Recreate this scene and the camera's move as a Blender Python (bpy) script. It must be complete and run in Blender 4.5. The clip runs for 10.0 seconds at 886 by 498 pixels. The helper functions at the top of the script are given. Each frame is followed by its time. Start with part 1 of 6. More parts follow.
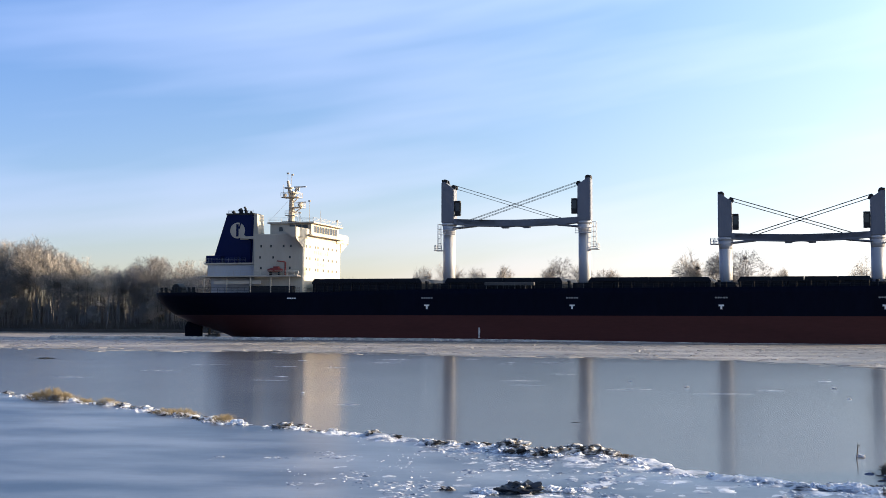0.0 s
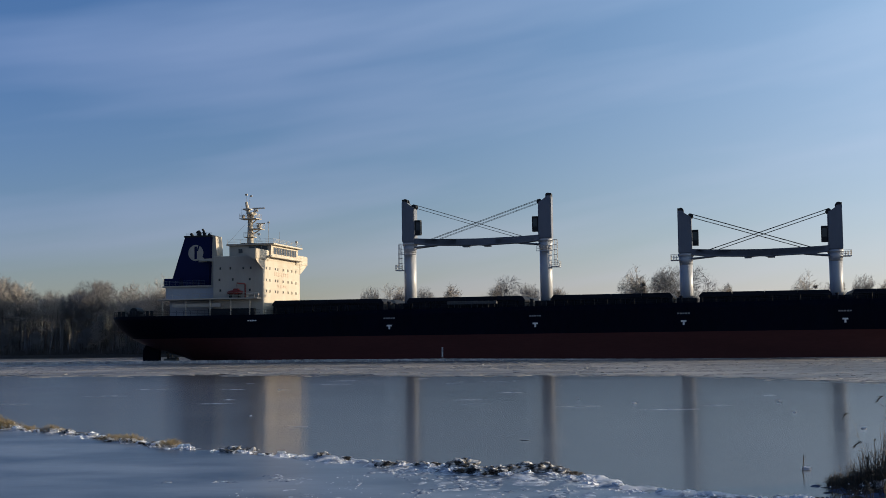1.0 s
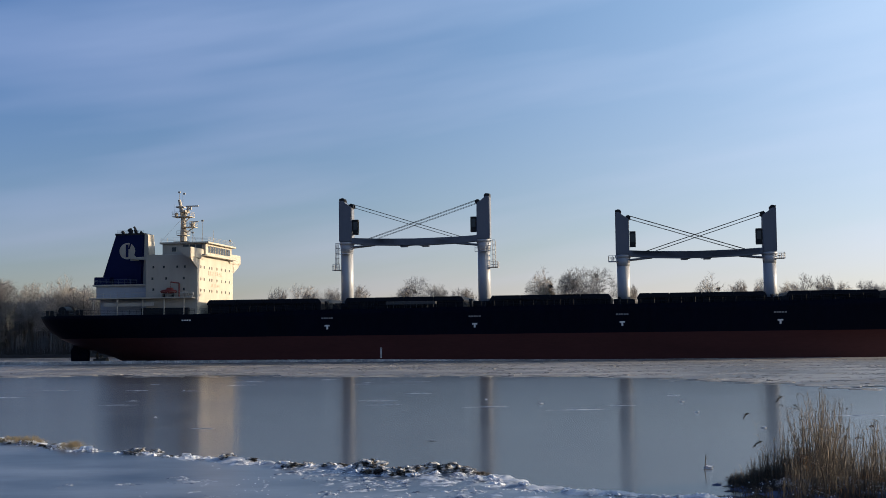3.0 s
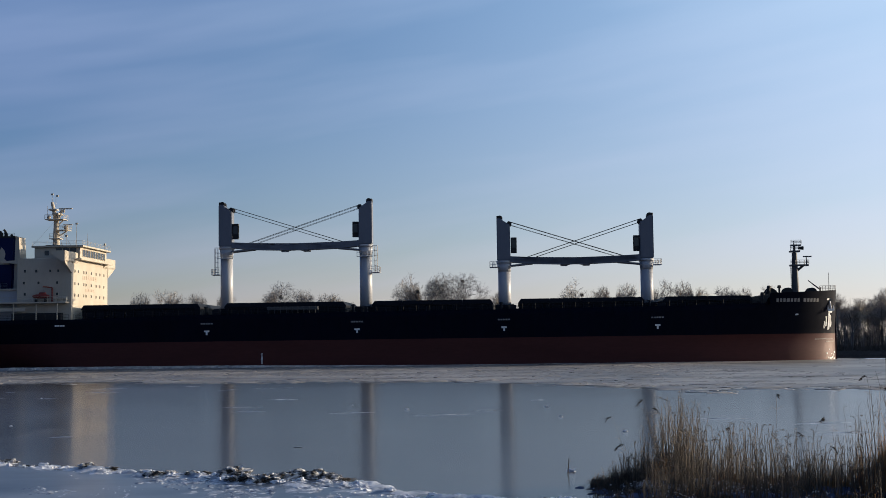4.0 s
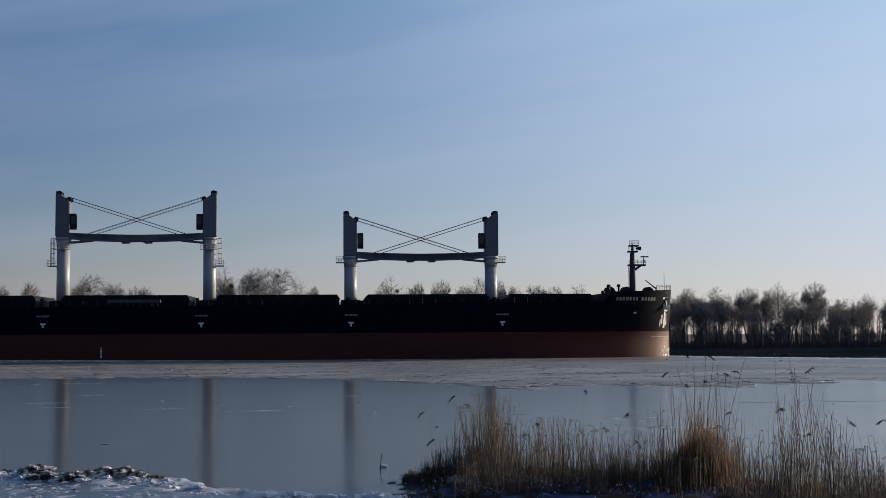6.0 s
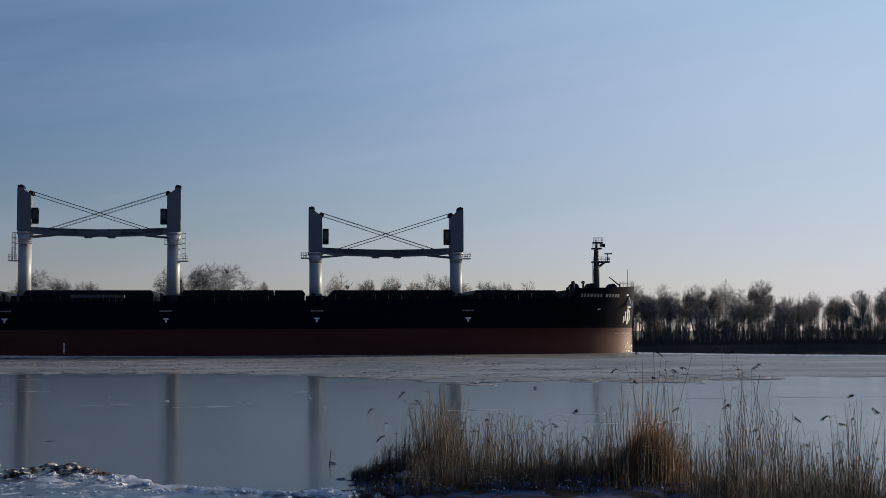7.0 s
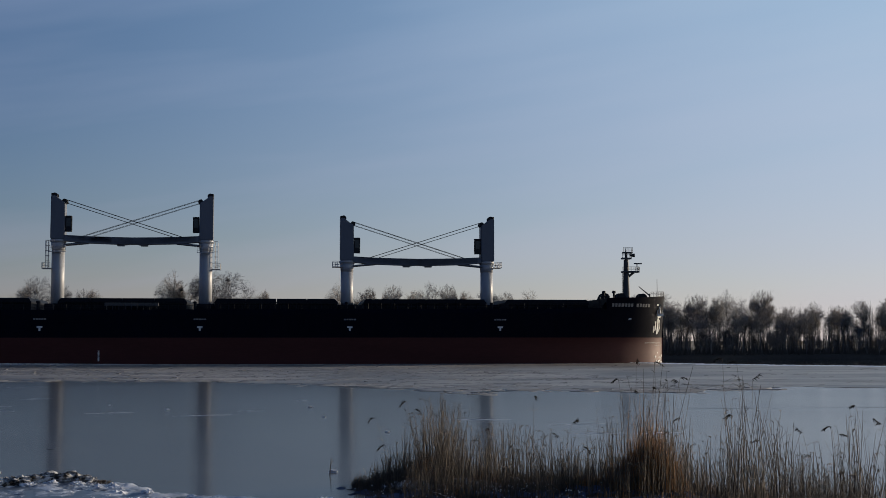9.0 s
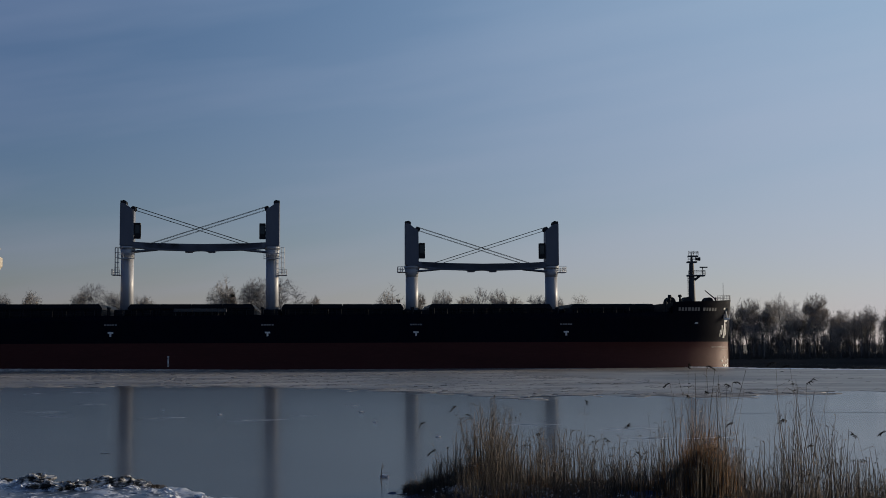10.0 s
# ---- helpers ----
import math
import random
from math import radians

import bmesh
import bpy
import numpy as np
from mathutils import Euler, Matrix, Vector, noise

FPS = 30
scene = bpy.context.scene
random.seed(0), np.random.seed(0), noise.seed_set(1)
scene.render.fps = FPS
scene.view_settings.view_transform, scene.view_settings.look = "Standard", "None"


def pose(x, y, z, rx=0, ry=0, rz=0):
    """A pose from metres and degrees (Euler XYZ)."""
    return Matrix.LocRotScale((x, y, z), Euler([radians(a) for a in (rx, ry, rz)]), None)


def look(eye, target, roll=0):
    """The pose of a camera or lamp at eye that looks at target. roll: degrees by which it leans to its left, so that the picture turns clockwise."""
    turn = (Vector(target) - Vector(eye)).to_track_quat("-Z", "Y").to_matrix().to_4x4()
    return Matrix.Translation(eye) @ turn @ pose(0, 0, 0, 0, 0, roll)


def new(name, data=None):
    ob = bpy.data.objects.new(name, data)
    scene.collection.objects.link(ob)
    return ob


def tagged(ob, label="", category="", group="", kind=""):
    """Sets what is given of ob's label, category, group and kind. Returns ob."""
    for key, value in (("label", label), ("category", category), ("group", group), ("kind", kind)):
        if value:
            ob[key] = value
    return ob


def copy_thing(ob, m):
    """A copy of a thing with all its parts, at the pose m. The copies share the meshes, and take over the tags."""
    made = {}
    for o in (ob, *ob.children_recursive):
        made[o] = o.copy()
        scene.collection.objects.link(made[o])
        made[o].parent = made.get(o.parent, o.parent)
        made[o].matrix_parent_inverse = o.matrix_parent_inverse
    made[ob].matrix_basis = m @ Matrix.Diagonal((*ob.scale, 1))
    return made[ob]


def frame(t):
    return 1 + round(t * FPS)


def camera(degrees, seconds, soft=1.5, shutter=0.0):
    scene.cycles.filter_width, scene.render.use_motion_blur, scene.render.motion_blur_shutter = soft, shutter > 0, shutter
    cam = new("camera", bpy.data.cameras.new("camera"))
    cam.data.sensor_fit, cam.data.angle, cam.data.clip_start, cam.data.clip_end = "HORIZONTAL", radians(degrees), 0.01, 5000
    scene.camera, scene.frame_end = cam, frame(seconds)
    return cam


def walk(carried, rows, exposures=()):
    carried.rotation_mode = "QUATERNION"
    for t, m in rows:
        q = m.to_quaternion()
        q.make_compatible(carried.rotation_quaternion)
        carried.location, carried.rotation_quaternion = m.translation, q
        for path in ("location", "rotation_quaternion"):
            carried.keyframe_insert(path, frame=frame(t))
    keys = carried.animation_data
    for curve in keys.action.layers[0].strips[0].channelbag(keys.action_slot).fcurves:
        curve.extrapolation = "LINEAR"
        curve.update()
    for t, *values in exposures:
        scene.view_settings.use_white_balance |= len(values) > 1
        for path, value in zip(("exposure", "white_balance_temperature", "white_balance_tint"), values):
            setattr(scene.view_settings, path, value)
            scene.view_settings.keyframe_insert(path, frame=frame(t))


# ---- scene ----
H_EYE = 4.6
EYE = Vector((0.0, 0.0, H_EYE))
cam = camera(38.17, 10.0, soft=0.5)
# seconds, turn to the right, tilt up, lean (degrees)
PATH = [
    (0.0, -8.921, 3.067, 0.163), (0.5, -7.806, 3.551, -0.318), (1.0, -6.536, 3.940, -0.749), (1.5, -5.141, 3.940, -0.603),
    (2.0, -3.869, 3.649, -0.475), (2.2, -3.550, 3.546, -0.660), (3.3, -1.254, 4.001, -0.630), (3.5, -0.015, 3.950, -0.702),
    (4.0, 3.508, 4.100, -0.769), (4.5, 6.432, 4.158, -0.607), (5.0, 8.837, 4.133, -0.832), (5.5, 10.201, 4.019, -0.735),
    (6.0, 11.731, 3.837, -0.355), (6.2, 12.318, 3.741, -0.218), (7.3, 14.308, 3.698, -0.238), (7.5, 14.489, 3.763, -0.197),
    (8.0, 14.777, 3.926, -0.293), (8.5, 14.500, 4.042, -0.032), (9.0, 13.900, 4.061, -0.028), (9.5, 12.926, 4.250, 0.215),
    (10.0, 11.672, 4.279, -0.198)]


def gaze(turn, tilt):
    a, b = radians(turn), radians(tilt)
    return Vector((math.sin(a) * math.cos(b), math.cos(a) * math.cos(b), math.sin(b)))


walk(cam, [(t, look(EYE, EYE + 100 * gaze(a, b), c)) for t, a, b, c in PATH],
     exposures=[(0.0, 1.59, 6600, 16), (0.2, 1.44, 6560, 16), (0.5, 1.14, 6480, 15), (0.8, 0.62, 6250, 14), (1.0, 0.46, 6150, 13), (1.5, 0.63, 6150, 13), (2.2, 0.89, 6280, 14),
                (3.3, 0.58, 6200, 15), (4.0, 0.47, 6140, 15), (4.5, 0.24, 6100, 15), (5.0, -0.05, 6080, 15), (5.5, -0.04, 6080, 15), (6.0, 0.1, 6080, 15), (7.5, -0.1, 6100, 15),
                (8.5, -0.24, 6100, 15), (9.0, -0.16, 6100, 15), (9.5, -0.17, 6080, 15), (10.0, -0.36, 6050, 15)])

# ---- light ----
SUN_AZ, SUN_EL = 74.0, 10.0     # degrees clockwise from the y axis, and above the horizon
world = bpy.data.worlds.new("sky")
scene.world = world
world.use_nodes = True
wn, wl = world.node_tree.nodes, world.node_tree.links
bg = wn["Background"]
sky = wn.new("ShaderNodeTexSky")
sky.sky_type, sky.sun_disc = "NISHITA", False
sky.sun_elevation, sky.sun_rotation = radians(SUN_EL), radians(SUN_AZ)
sky.air_density, sky.dust_density, sky.ozone_density, sky.altitude = 1.0, 0.2, 1.8, 0
bg.inputs[1].default_value = 0.08
# thin streaks of high cloud
tc = wn.new("ShaderNodeTexCoord")
mp = wn.new("ShaderNodeMapping")
tilted = wn.new("ShaderNodeMapping")
tilted.inputs["Rotation"].default_value = (0, radians(9), 0)
mp.inputs["Scale"].default_value, mp.inputs["Location"].default_value = (0.8, 0.8, 6.5), (1.3, 0.2, 0.55)
nz = wn.new("ShaderNodeTexNoise")
nz.inputs["Scale"].default_value, nz.inputs["Detail"].default_value, nz.inputs["Roughness"].default_value = 1.9, 4.0, 0.48
rp = wn.new("ShaderNodeValToRGB")
rp.color_ramp.elements[0].position, rp.color_ramp.elements[1].position = 0.4, 0.72
rp.color_ramp.elements[0].color, rp.color_ramp.elements[1].color = (0, 0, 0, 1), (0.6, 0.6, 0.6, 1)
mx = wn.new("ShaderNodeMixRGB")
mx.inputs[2].default_value = (5.7, 5.6, 5.6, 1)
wl.new(tc.outputs["Generated"], tilted.inputs["Vector"])
wl.new(tilted.outputs["Vector"], mp.inputs["Vector"])
wl.new(mp.outputs["Vector"], nz.inputs["Vector"])
wl.new(nz.outputs["Fac"], rp.inputs["Fac"])
wl.new(rp.outputs["Color"], mx.inputs[0])
wl.new(sky.outputs[0], mx.inputs[1])
# a thin veil that brightens towards the sun
sx_, sz_ = math.sin(radians(SUN_AZ)) * math.cos(radians(SUN_EL)), math.sin(radians(SUN_EL))
facing = wn.new("ShaderNodeVectorMath")
facing.operation = "DOT_PRODUCT"
facing.inputs[1].default_value = (sx_, math.cos(radians(SUN_AZ)) * math.cos(radians(SUN_EL)), sz_)
wl.new(tc.outputs["Generated"], facing.inputs[0])
veil = wn.new("ShaderNodeMapRange")
veil.interpolation_type = "SMOOTHSTEP"
veil.inputs["From Min"].default_value, veil.inputs["From Max"].default_value = 0.05, 1.15
veil.inputs["To Min"].default_value, veil.inputs["To Max"].default_value = 0.0, 0.8
wl.new(facing.outputs["Value"], veil.inputs["Value"])
haze = wn.new("ShaderNodeMixRGB")
haze.inputs[2].default_value = (7.8, 8.35, 7.7, 1)
wl.new(veil.outputs[0], haze.inputs[0])
wl.new(mx.outputs[0], haze.inputs[1])
# the sky deepens with height
sep = wn.new("ShaderNodeSeparateXYZ")
wl.new(tc.outputs["Generated"], sep.inputs[0])
deep = wn.new("ShaderNodeValToRGB")
deep.color_ramp.elements[0].position, deep.color_ramp.elements[1].position = 0.0, 0.32
deep.color_ramp.elements[0].color, deep.color_ramp.elements[1].color = (0.91, 0.86, 1.045, 1), (0.67, 0.905, 1.22, 1)
zenith = deep.color_ramp.elements.new(0.95)
zenith.color = (0.28, 0.42, 0.66, 1)
wl.new(sep.outputs["Z"], deep.inputs["Fac"])
tone = wn.new("ShaderNodeMixRGB")
tone.blend_type = "MULTIPLY"
tone.inputs[0].default_value = 1.0
# away from the sun the sky is dimmer and bluer
cool = wn.new("ShaderNodeMapRange")
cool.inputs["From Min"].default_value, cool.inputs["From Max"].default_value = -0.6, 0.85
wl.new(facing.outputs["Value"], cool.inputs["Value"])
drift = wn.new("ShaderNodeValToRGB")
drift.color_ramp.elements[0].color, drift.color_ramp.elements[1].color = (0.36, 0.43, 0.58, 1), (1.25, 1.22, 1.13, 1)
astern, abeam = drift.color_ramp.elements.new(0.276), drift.color_ramp.elements.new(0.58)
astern.color, abeam.color = (0.705, 0.785, 0.935, 1), (1.0, 1.0, 1.0, 1)
wl.new(cool.outputs[0], drift.inputs["Fac"])
shift = wn.new("ShaderNodeMixRGB")
shift.blend_type = "MULTIPLY"
shift.inputs[0].default_value = 1.0
wl.new(haze.outputs[0], shift.inputs[1])
wl.new(drift.outputs["Color"], shift.inputs[2])
wl.new(shift.outputs[0], tone.inputs[1])
wl.new(deep.outputs["Color"], tone.inputs[2])
# the glow of low haze close round the sun
glow = wn.new("ShaderNodeMapRange")
glow.interpolation_type = "SMOOTHSTEP"
glow.inputs["From Min"].default_value, glow.inputs["From Max"].default_value = 0.84, 1.0
wl.new(facing.outputs["Value"], glow.inputs["Value"])
aureole = wn.new("ShaderNodeMixRGB")
aureole.blend_type = "ADD"
aureole.inputs[2].default_value = (32, 26, 18, 1)
wl.new(glow.outputs[0], aureole.inputs[0])
wl.new(tone.outputs[0], aureole.inputs[1])
wl.new(aureole.outputs[0], bg.inputs[0])

sun = new("sun", bpy.data.lights.new("sun", "SUN"))
sun.data.energy, sun.data.angle, sun.data.color = 4.9, radians(0.6), (1.0, 0.82, 0.55)
a, b = radians(SUN_AZ), radians(SUN_EL)
sun_from = Vector((math.sin(a) * math.cos(b), math.cos(a) * math.cos(b), math.sin(b)))
sun.matrix_world = look(sun_from * 500, (0, 0, 0))


# ---- materials ----
def material(name, colour, rough=0.6, metal=0.0, vary=0.15, scale=1.0, bump=0.0, bump_scale=30.0, second=None, spread=0.5, coat=0.0, stretch=(1, 1, 1), spec=0.5):
    """Base colour varied at two scales, towards a second colour in patches; relief by bump."""
    m = bpy.data.materials.new(name)
    m.use_nodes = True
    n, l = m.node_tree.nodes, m.node_tree.links
    p = n["Principled BSDF"]
    p.inputs["Roughness"].default_value, p.inputs["Metallic"].default_value = rough, metal
    p.inputs["Specular IOR Level"].default_value = spec
    p.inputs["Coat Weight"].default_value = coat
    co = n.new("ShaderNodeTexCoord")
    mpn = n.new("ShaderNodeMapping")
    mpn.inputs["Scale"].default_value = stretch
    l.new(co.outputs["Object"], mpn.inputs["Vector"])
    big = n.new("ShaderNodeTexNoise")
    big.inputs["Scale"].default_value, big.inputs["Detail"].default_value = scale, 6.0
    small = n.new("ShaderNodeTexNoise")
    small.inputs["Scale"].default_value, small.inputs["Detail"].default_value = scale * 11, 4.0
    l.new(mpn.outputs[0], big.inputs["Vector"])
    l.new(mpn.outputs[0], small.inputs["Vector"])
    other = second or tuple(c * (1 - vary) for c in colour)
    r1 = n.new("ShaderNodeValToRGB")
    r1.color_ramp.elements[0].position, r1.color_ramp.elements[1].position = 0.5 - spread / 2, 0.5 + spread / 2
    r1.color_ramp.elements[0].color, r1.color_ramp.elements[1].color = (*other, 1), (*colour, 1)
    l.new(big.outputs["Fac"], r1.inputs["Fac"])
    r2 = n.new("ShaderNodeMapRange")
    r2.inputs["To Min"].default_value, r2.inputs["To Max"].default_value = 1 - vary, 1 + vary
    l.new(small.outputs["Fac"], r2.inputs["Value"])
    mul = n.new("ShaderNodeMixRGB")
    mul.blend_type = "MULTIPLY"
    mul.inputs[0].default_value = 1.0
    l.new(r1.outputs["Color"], mul.inputs[1])
    l.new(r2.outputs[0], mul.inputs[2])
    l.new(mul.outputs[0], p.inputs["Base Color"])
    if bump:
        bn = n.new("ShaderNodeTexNoise")
        bn.inputs["Scale"].default_value, bn.inputs["Detail"].default_value = bump_scale, 4.0
        l.new(mpn.outputs[0], bn.inputs["Vector"])
        bu = n.new("ShaderNodeBump")
        bu.inputs["Strength"].default_value = bump
        l.new(bn.outputs["Fac"], bu.inputs["Height"])
        l.new(bu.outputs[0], p.inputs["Normal"])
    return m


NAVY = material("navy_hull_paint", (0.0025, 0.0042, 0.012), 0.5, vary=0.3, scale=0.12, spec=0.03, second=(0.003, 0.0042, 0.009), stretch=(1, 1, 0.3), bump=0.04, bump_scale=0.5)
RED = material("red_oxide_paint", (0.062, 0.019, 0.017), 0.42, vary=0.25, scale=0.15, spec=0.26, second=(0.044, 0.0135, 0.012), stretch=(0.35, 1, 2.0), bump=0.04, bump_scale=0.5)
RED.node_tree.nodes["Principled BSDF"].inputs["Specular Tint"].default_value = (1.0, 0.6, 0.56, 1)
FUNNEL = material("funnel_blue_paint", (0.004, 0.010, 0.055), 0.5, vary=0.15, scale=0.4, spec=0.1)
WHITE = material("white_ship_paint", (0.455, 0.408, 0.332), 0.5, vary=0.08, scale=0.35, spec=0.2, second=(0.36, 0.315, 0.245), stretch=(1, 1, 0.3))
CRANE_DARK = material("blue_grey_crane_paint", (0.135, 0.15, 0.185), 0.5, vary=0.12, scale=0.4, spec=0.3, second=(0.105, 0.12, 0.148), stretch=(1, 1, 0.25))
CRANE = material("grey_crane_paint_and_casing_shade", (0.40, 0.41, 0.43), 0.45, vary=0.1, scale=0.4, second=(0.33, 0.34, 0.36), stretch=(1, 1, 0.25))
DARK = material("dark_fitting", (0.02, 0.022, 0.025), 0.6, vary=0.3, scale=1.0, spec=0.2)
DECK = material("deck_green_paint", (0.025, 0.032, 0.038), 0.7, vary=0.3, scale=0.2)
HATCH = material("hatch_cover_paint", (0.011, 0.014, 0.021), 0.6, vary=0.2, scale=0.25, spec=0.08, second=(0.009, 0.011, 0.016))
STEEL = material("wire_steel", (0.12, 0.12, 0.125), 0.5, metal=0.6, vary=0.2, scale=3)
ORANGE = material("rescue_orange", (0.17, 0.022, 0.015), 0.7, vary=0.1, scale=1)
GLASS = material("window_glass", (0.02, 0.025, 0.03), 0.08, vary=0.1, scale=1)
# lettering white is greyed to carry the hull side's shade
NAME = material("white_lettering_greyed_for_shade", (0.24, 0.24, 0.235), 0.7, vary=0.3, scale=1.5)
MAST = material("dark_mast_paint", (0.075, 0.08, 0.085), 0.6, vary=0.2, scale=1.0, spec=0.2)
MARK = material("white_mark_paint", (0.72, 0.72, 0.70), 0.6, vary=0.15, scale=2)
FADED = material("faded_red_lettering", (0.42, 0.33, 0.25), 0.6, vary=0.1, scale=2)
BARK = material("bark", (0.125, 0.115, 0.107), 0.9, vary=0.3, scale=0.8, second=(0.19, 0.177, 0.166))
# twig colour is paled to carry the haze of distance
TWIG = material("haze_paled_twigs", (0.39, 0.355, 0.31), 0.9, vary=0.3, scale=0.25, second=(0.27, 0.24, 0.21))
FROSTY = material("frosted_twigs", (0.225, 0.222, 0.225), 0.9, vary=0.25, scale=0.2, second=(0.12, 0.116, 0.116))
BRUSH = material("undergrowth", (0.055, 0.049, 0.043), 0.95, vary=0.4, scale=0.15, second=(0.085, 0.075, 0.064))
SOIL = material("frozen_bank_soil", (0.05, 0.043, 0.036), 0.95, vary=0.35, scale=0.2, bump=0.5, bump_scale=3)
REED = material("dry_reed", (0.175, 0.132, 0.088), 0.85, vary=0.35, scale=1.4, second=(0.045, 0.034, 0.024))
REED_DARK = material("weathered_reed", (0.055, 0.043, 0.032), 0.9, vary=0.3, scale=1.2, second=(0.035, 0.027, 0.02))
SEED = material("dark_seed_head", (0.010, 0.008, 0.006), 0.95, vary=0.3, scale=3.0, spec=0.1, second=(0.018, 0.014, 0.01))
TAWNY = material("tawny_sedge", (0.29, 0.138, 0.036), 0.9, vary=0.3, scale=2.5, second=(0.16, 0.076, 0.023))
GOLD = material("straw_dead_grass", (0.225, 0.176, 0.094), 0.85, vary=0.4, scale=3.5, second=(0.055, 0.045, 0.03))
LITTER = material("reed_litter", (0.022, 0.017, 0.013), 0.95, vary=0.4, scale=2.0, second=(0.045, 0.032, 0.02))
RIMED = material("rimed_frozen_mud", (0.03, 0.025, 0.02), 0.85, vary=0.4, scale=4.5, second=(0.5, 0.5, 0.5), spread=0.16, bump=0.5, bump_scale=14)
CRUSHED = material("crushed_ice", (0.6, 0.565, 0.52), 0.6, vary=0.3, scale=0.5, spec=0.3, second=(0.3, 0.285, 0.27), spread=0.3)
SNOW = material("wind_packed_snow", (0.80, 0.81, 0.83), 0.55, vary=0.06, scale=0.8, second=(0.66, 0.68, 0.72), bump=0.35, bump_scale=9)
CRUST = material("frosted_ice_crust", (0.60, 0.62, 0.66), 0.4, vary=0.25, scale=1.6, second=(0.14, 0.17, 0.23), spread=0.2, bump=0.6, bump_scale=6)
SHORE_ICE = material("frost_streaked_shore_ice", (0.155, 0.187, 0.238), 0.3, vary=0.25, scale=0.5, spec=0.4, second=(0.025, 0.042, 0.071), spread=0.3, stretch=(0.3, 0.5, 1), bump=0.06, bump_scale=5)
# bank snow is coloured dark blue to carry its shade
BANK = material("litter_and_shade_blue_snow", (0.014, 0.012, 0.010), 0.9, vary=0.35, scale=0.9, spec=0.1, second=(0.045, 0.07, 0.15), spread=0.12, bump=0.6, bump_scale=12)
OPEN_WATER = material("dark_open_water", (0.008, 0.010, 0.013), 0.06, vary=0.1, scale=0.05, spec=0.5, bump=0.02, bump_scale=0.6)
CRACK = material("dark_new_ice", (0.03, 0.036, 0.045), 0.4, vary=0.2, scale=1.0)
FAIRWAY = material("refrozen_grey_ice", (0.27, 0.243, 0.215), 0.45, vary=0.5, scale=0.07, spec=0.5, second=(0.10, 0.093, 0.085), spread=0.24, stretch=(0.7, 1.3, 1), bump=0.4, bump_scale=1.6)
BRASH = material("brash_ice", (0.31, 0.305, 0.30), 0.7, vary=0.35, scale=0.3, spec=0.2, second=(0.16, 0.16, 0.165), bump=0.3, bump_scale=4)


def ice_material():
    """Grey lake ice: soft mirror with frosty streaks."""
    m = bpy.data.materials.new("smooth_river_ice")
    m.use_nodes = True
    n, l = m.node_tree.nodes, m.node_tree.links
    p = n["Principled BSDF"]
    co = n.new("ShaderNodeTexCoord")

    def streaks(sx, sy, detail, lo, hi):
        q = n.new("ShaderNodeMapping")
        q.inputs["Scale"].default_value = (sx, sy, 1)
        z = n.new("ShaderNodeTexNoise")
        z.inputs["Scale"].default_value, z.inputs["Detail"].default_value = 1.0, detail
        r = n.new("ShaderNodeMapRange")
        r.inputs["From Min"].default_value, r.inputs["From Max"].default_value = lo, hi
        l.new(co.outputs["Object"], q.inputs["Vector"])
        l.new(q.outputs[0], z.inputs["Vector"])
        l.new(z.outputs["Fac"], r.inputs["Value"])
        return r.outputs[0]
    broad = streaks(0.03, 0.03, 5, 0.35, 0.7)
    fine = streaks(0.25, 0.12, 6, 0.58, 0.75)
    mixc = n.new("ShaderNodeMixRGB")
    mixc.inputs[1].default_value, mixc.inputs[2].default_value = (0.052, 0.043, 0.033, 1), (0.078, 0.065, 0.05, 1)
    l.new(broad, mixc.inputs[0])
    mix2 = n.new("ShaderNodeMixRGB")
    mix2.inputs[2].default_value = (0.125, 0.117, 0.105, 1)
    l.new(fine, mix2.inputs[0])
    l.new(mixc.outputs[0], mix2.inputs[1])
    l.new(mix2.outputs[0], p.inputs["Base Color"])
    ro = n.new("ShaderNodeMapRange")
    ro.inputs["To Min"].default_value, ro.inputs["To Max"].default_value = ICE_ROUGH, ICE_ROUGH + 0.04
    l.new(broad, ro.inputs["Value"])
    l.new(ro.outputs[0], p.inputs["Roughness"])
    p.inputs["IOR"].default_value = 1.29
    # long low ripples across the stream smear reflections up and down
    p.inputs["Anisotropic"].default_value = 0.78
    grain = n.new("ShaderNodeTangent")
    grain.direction_type, grain.uv_map = "UV_MAP", "ripples"
    l.new(grain.outputs[0], p.inputs["Tangent"])
    # newer, wetter ice towards the open water shines more
    place = n.new("ShaderNodeSeparateXYZ")
    l.new(co.outputs["Object"], place.inputs[0])
    wet = n.new("ShaderNodeMath")
    wet.operation = "MULTIPLY_ADD"
    wet.inputs[1].default_value = 12.0
    l.new(broad, wet.inputs[0])
    l.new(place.outputs["X"], wet.inputs[2])
    shine = n.new("ShaderNodeMapRange")
    shine.interpolation_type = "SMOOTHSTEP"
    shine.inputs["From Min"].default_value, shine.inputs["From Max"].default_value = 8.0, 62.0
    shine.inputs["To Min"].default_value, shine.inputs["To Max"].default_value = 0.44, 1.0
    l.new(wet.outputs[0], shine.inputs["Value"])
    l.new(shine.outputs[0], p.inputs["Specular IOR Level"])
    return m


ICE_ROUGH = 0.15
ICE = ice_material()


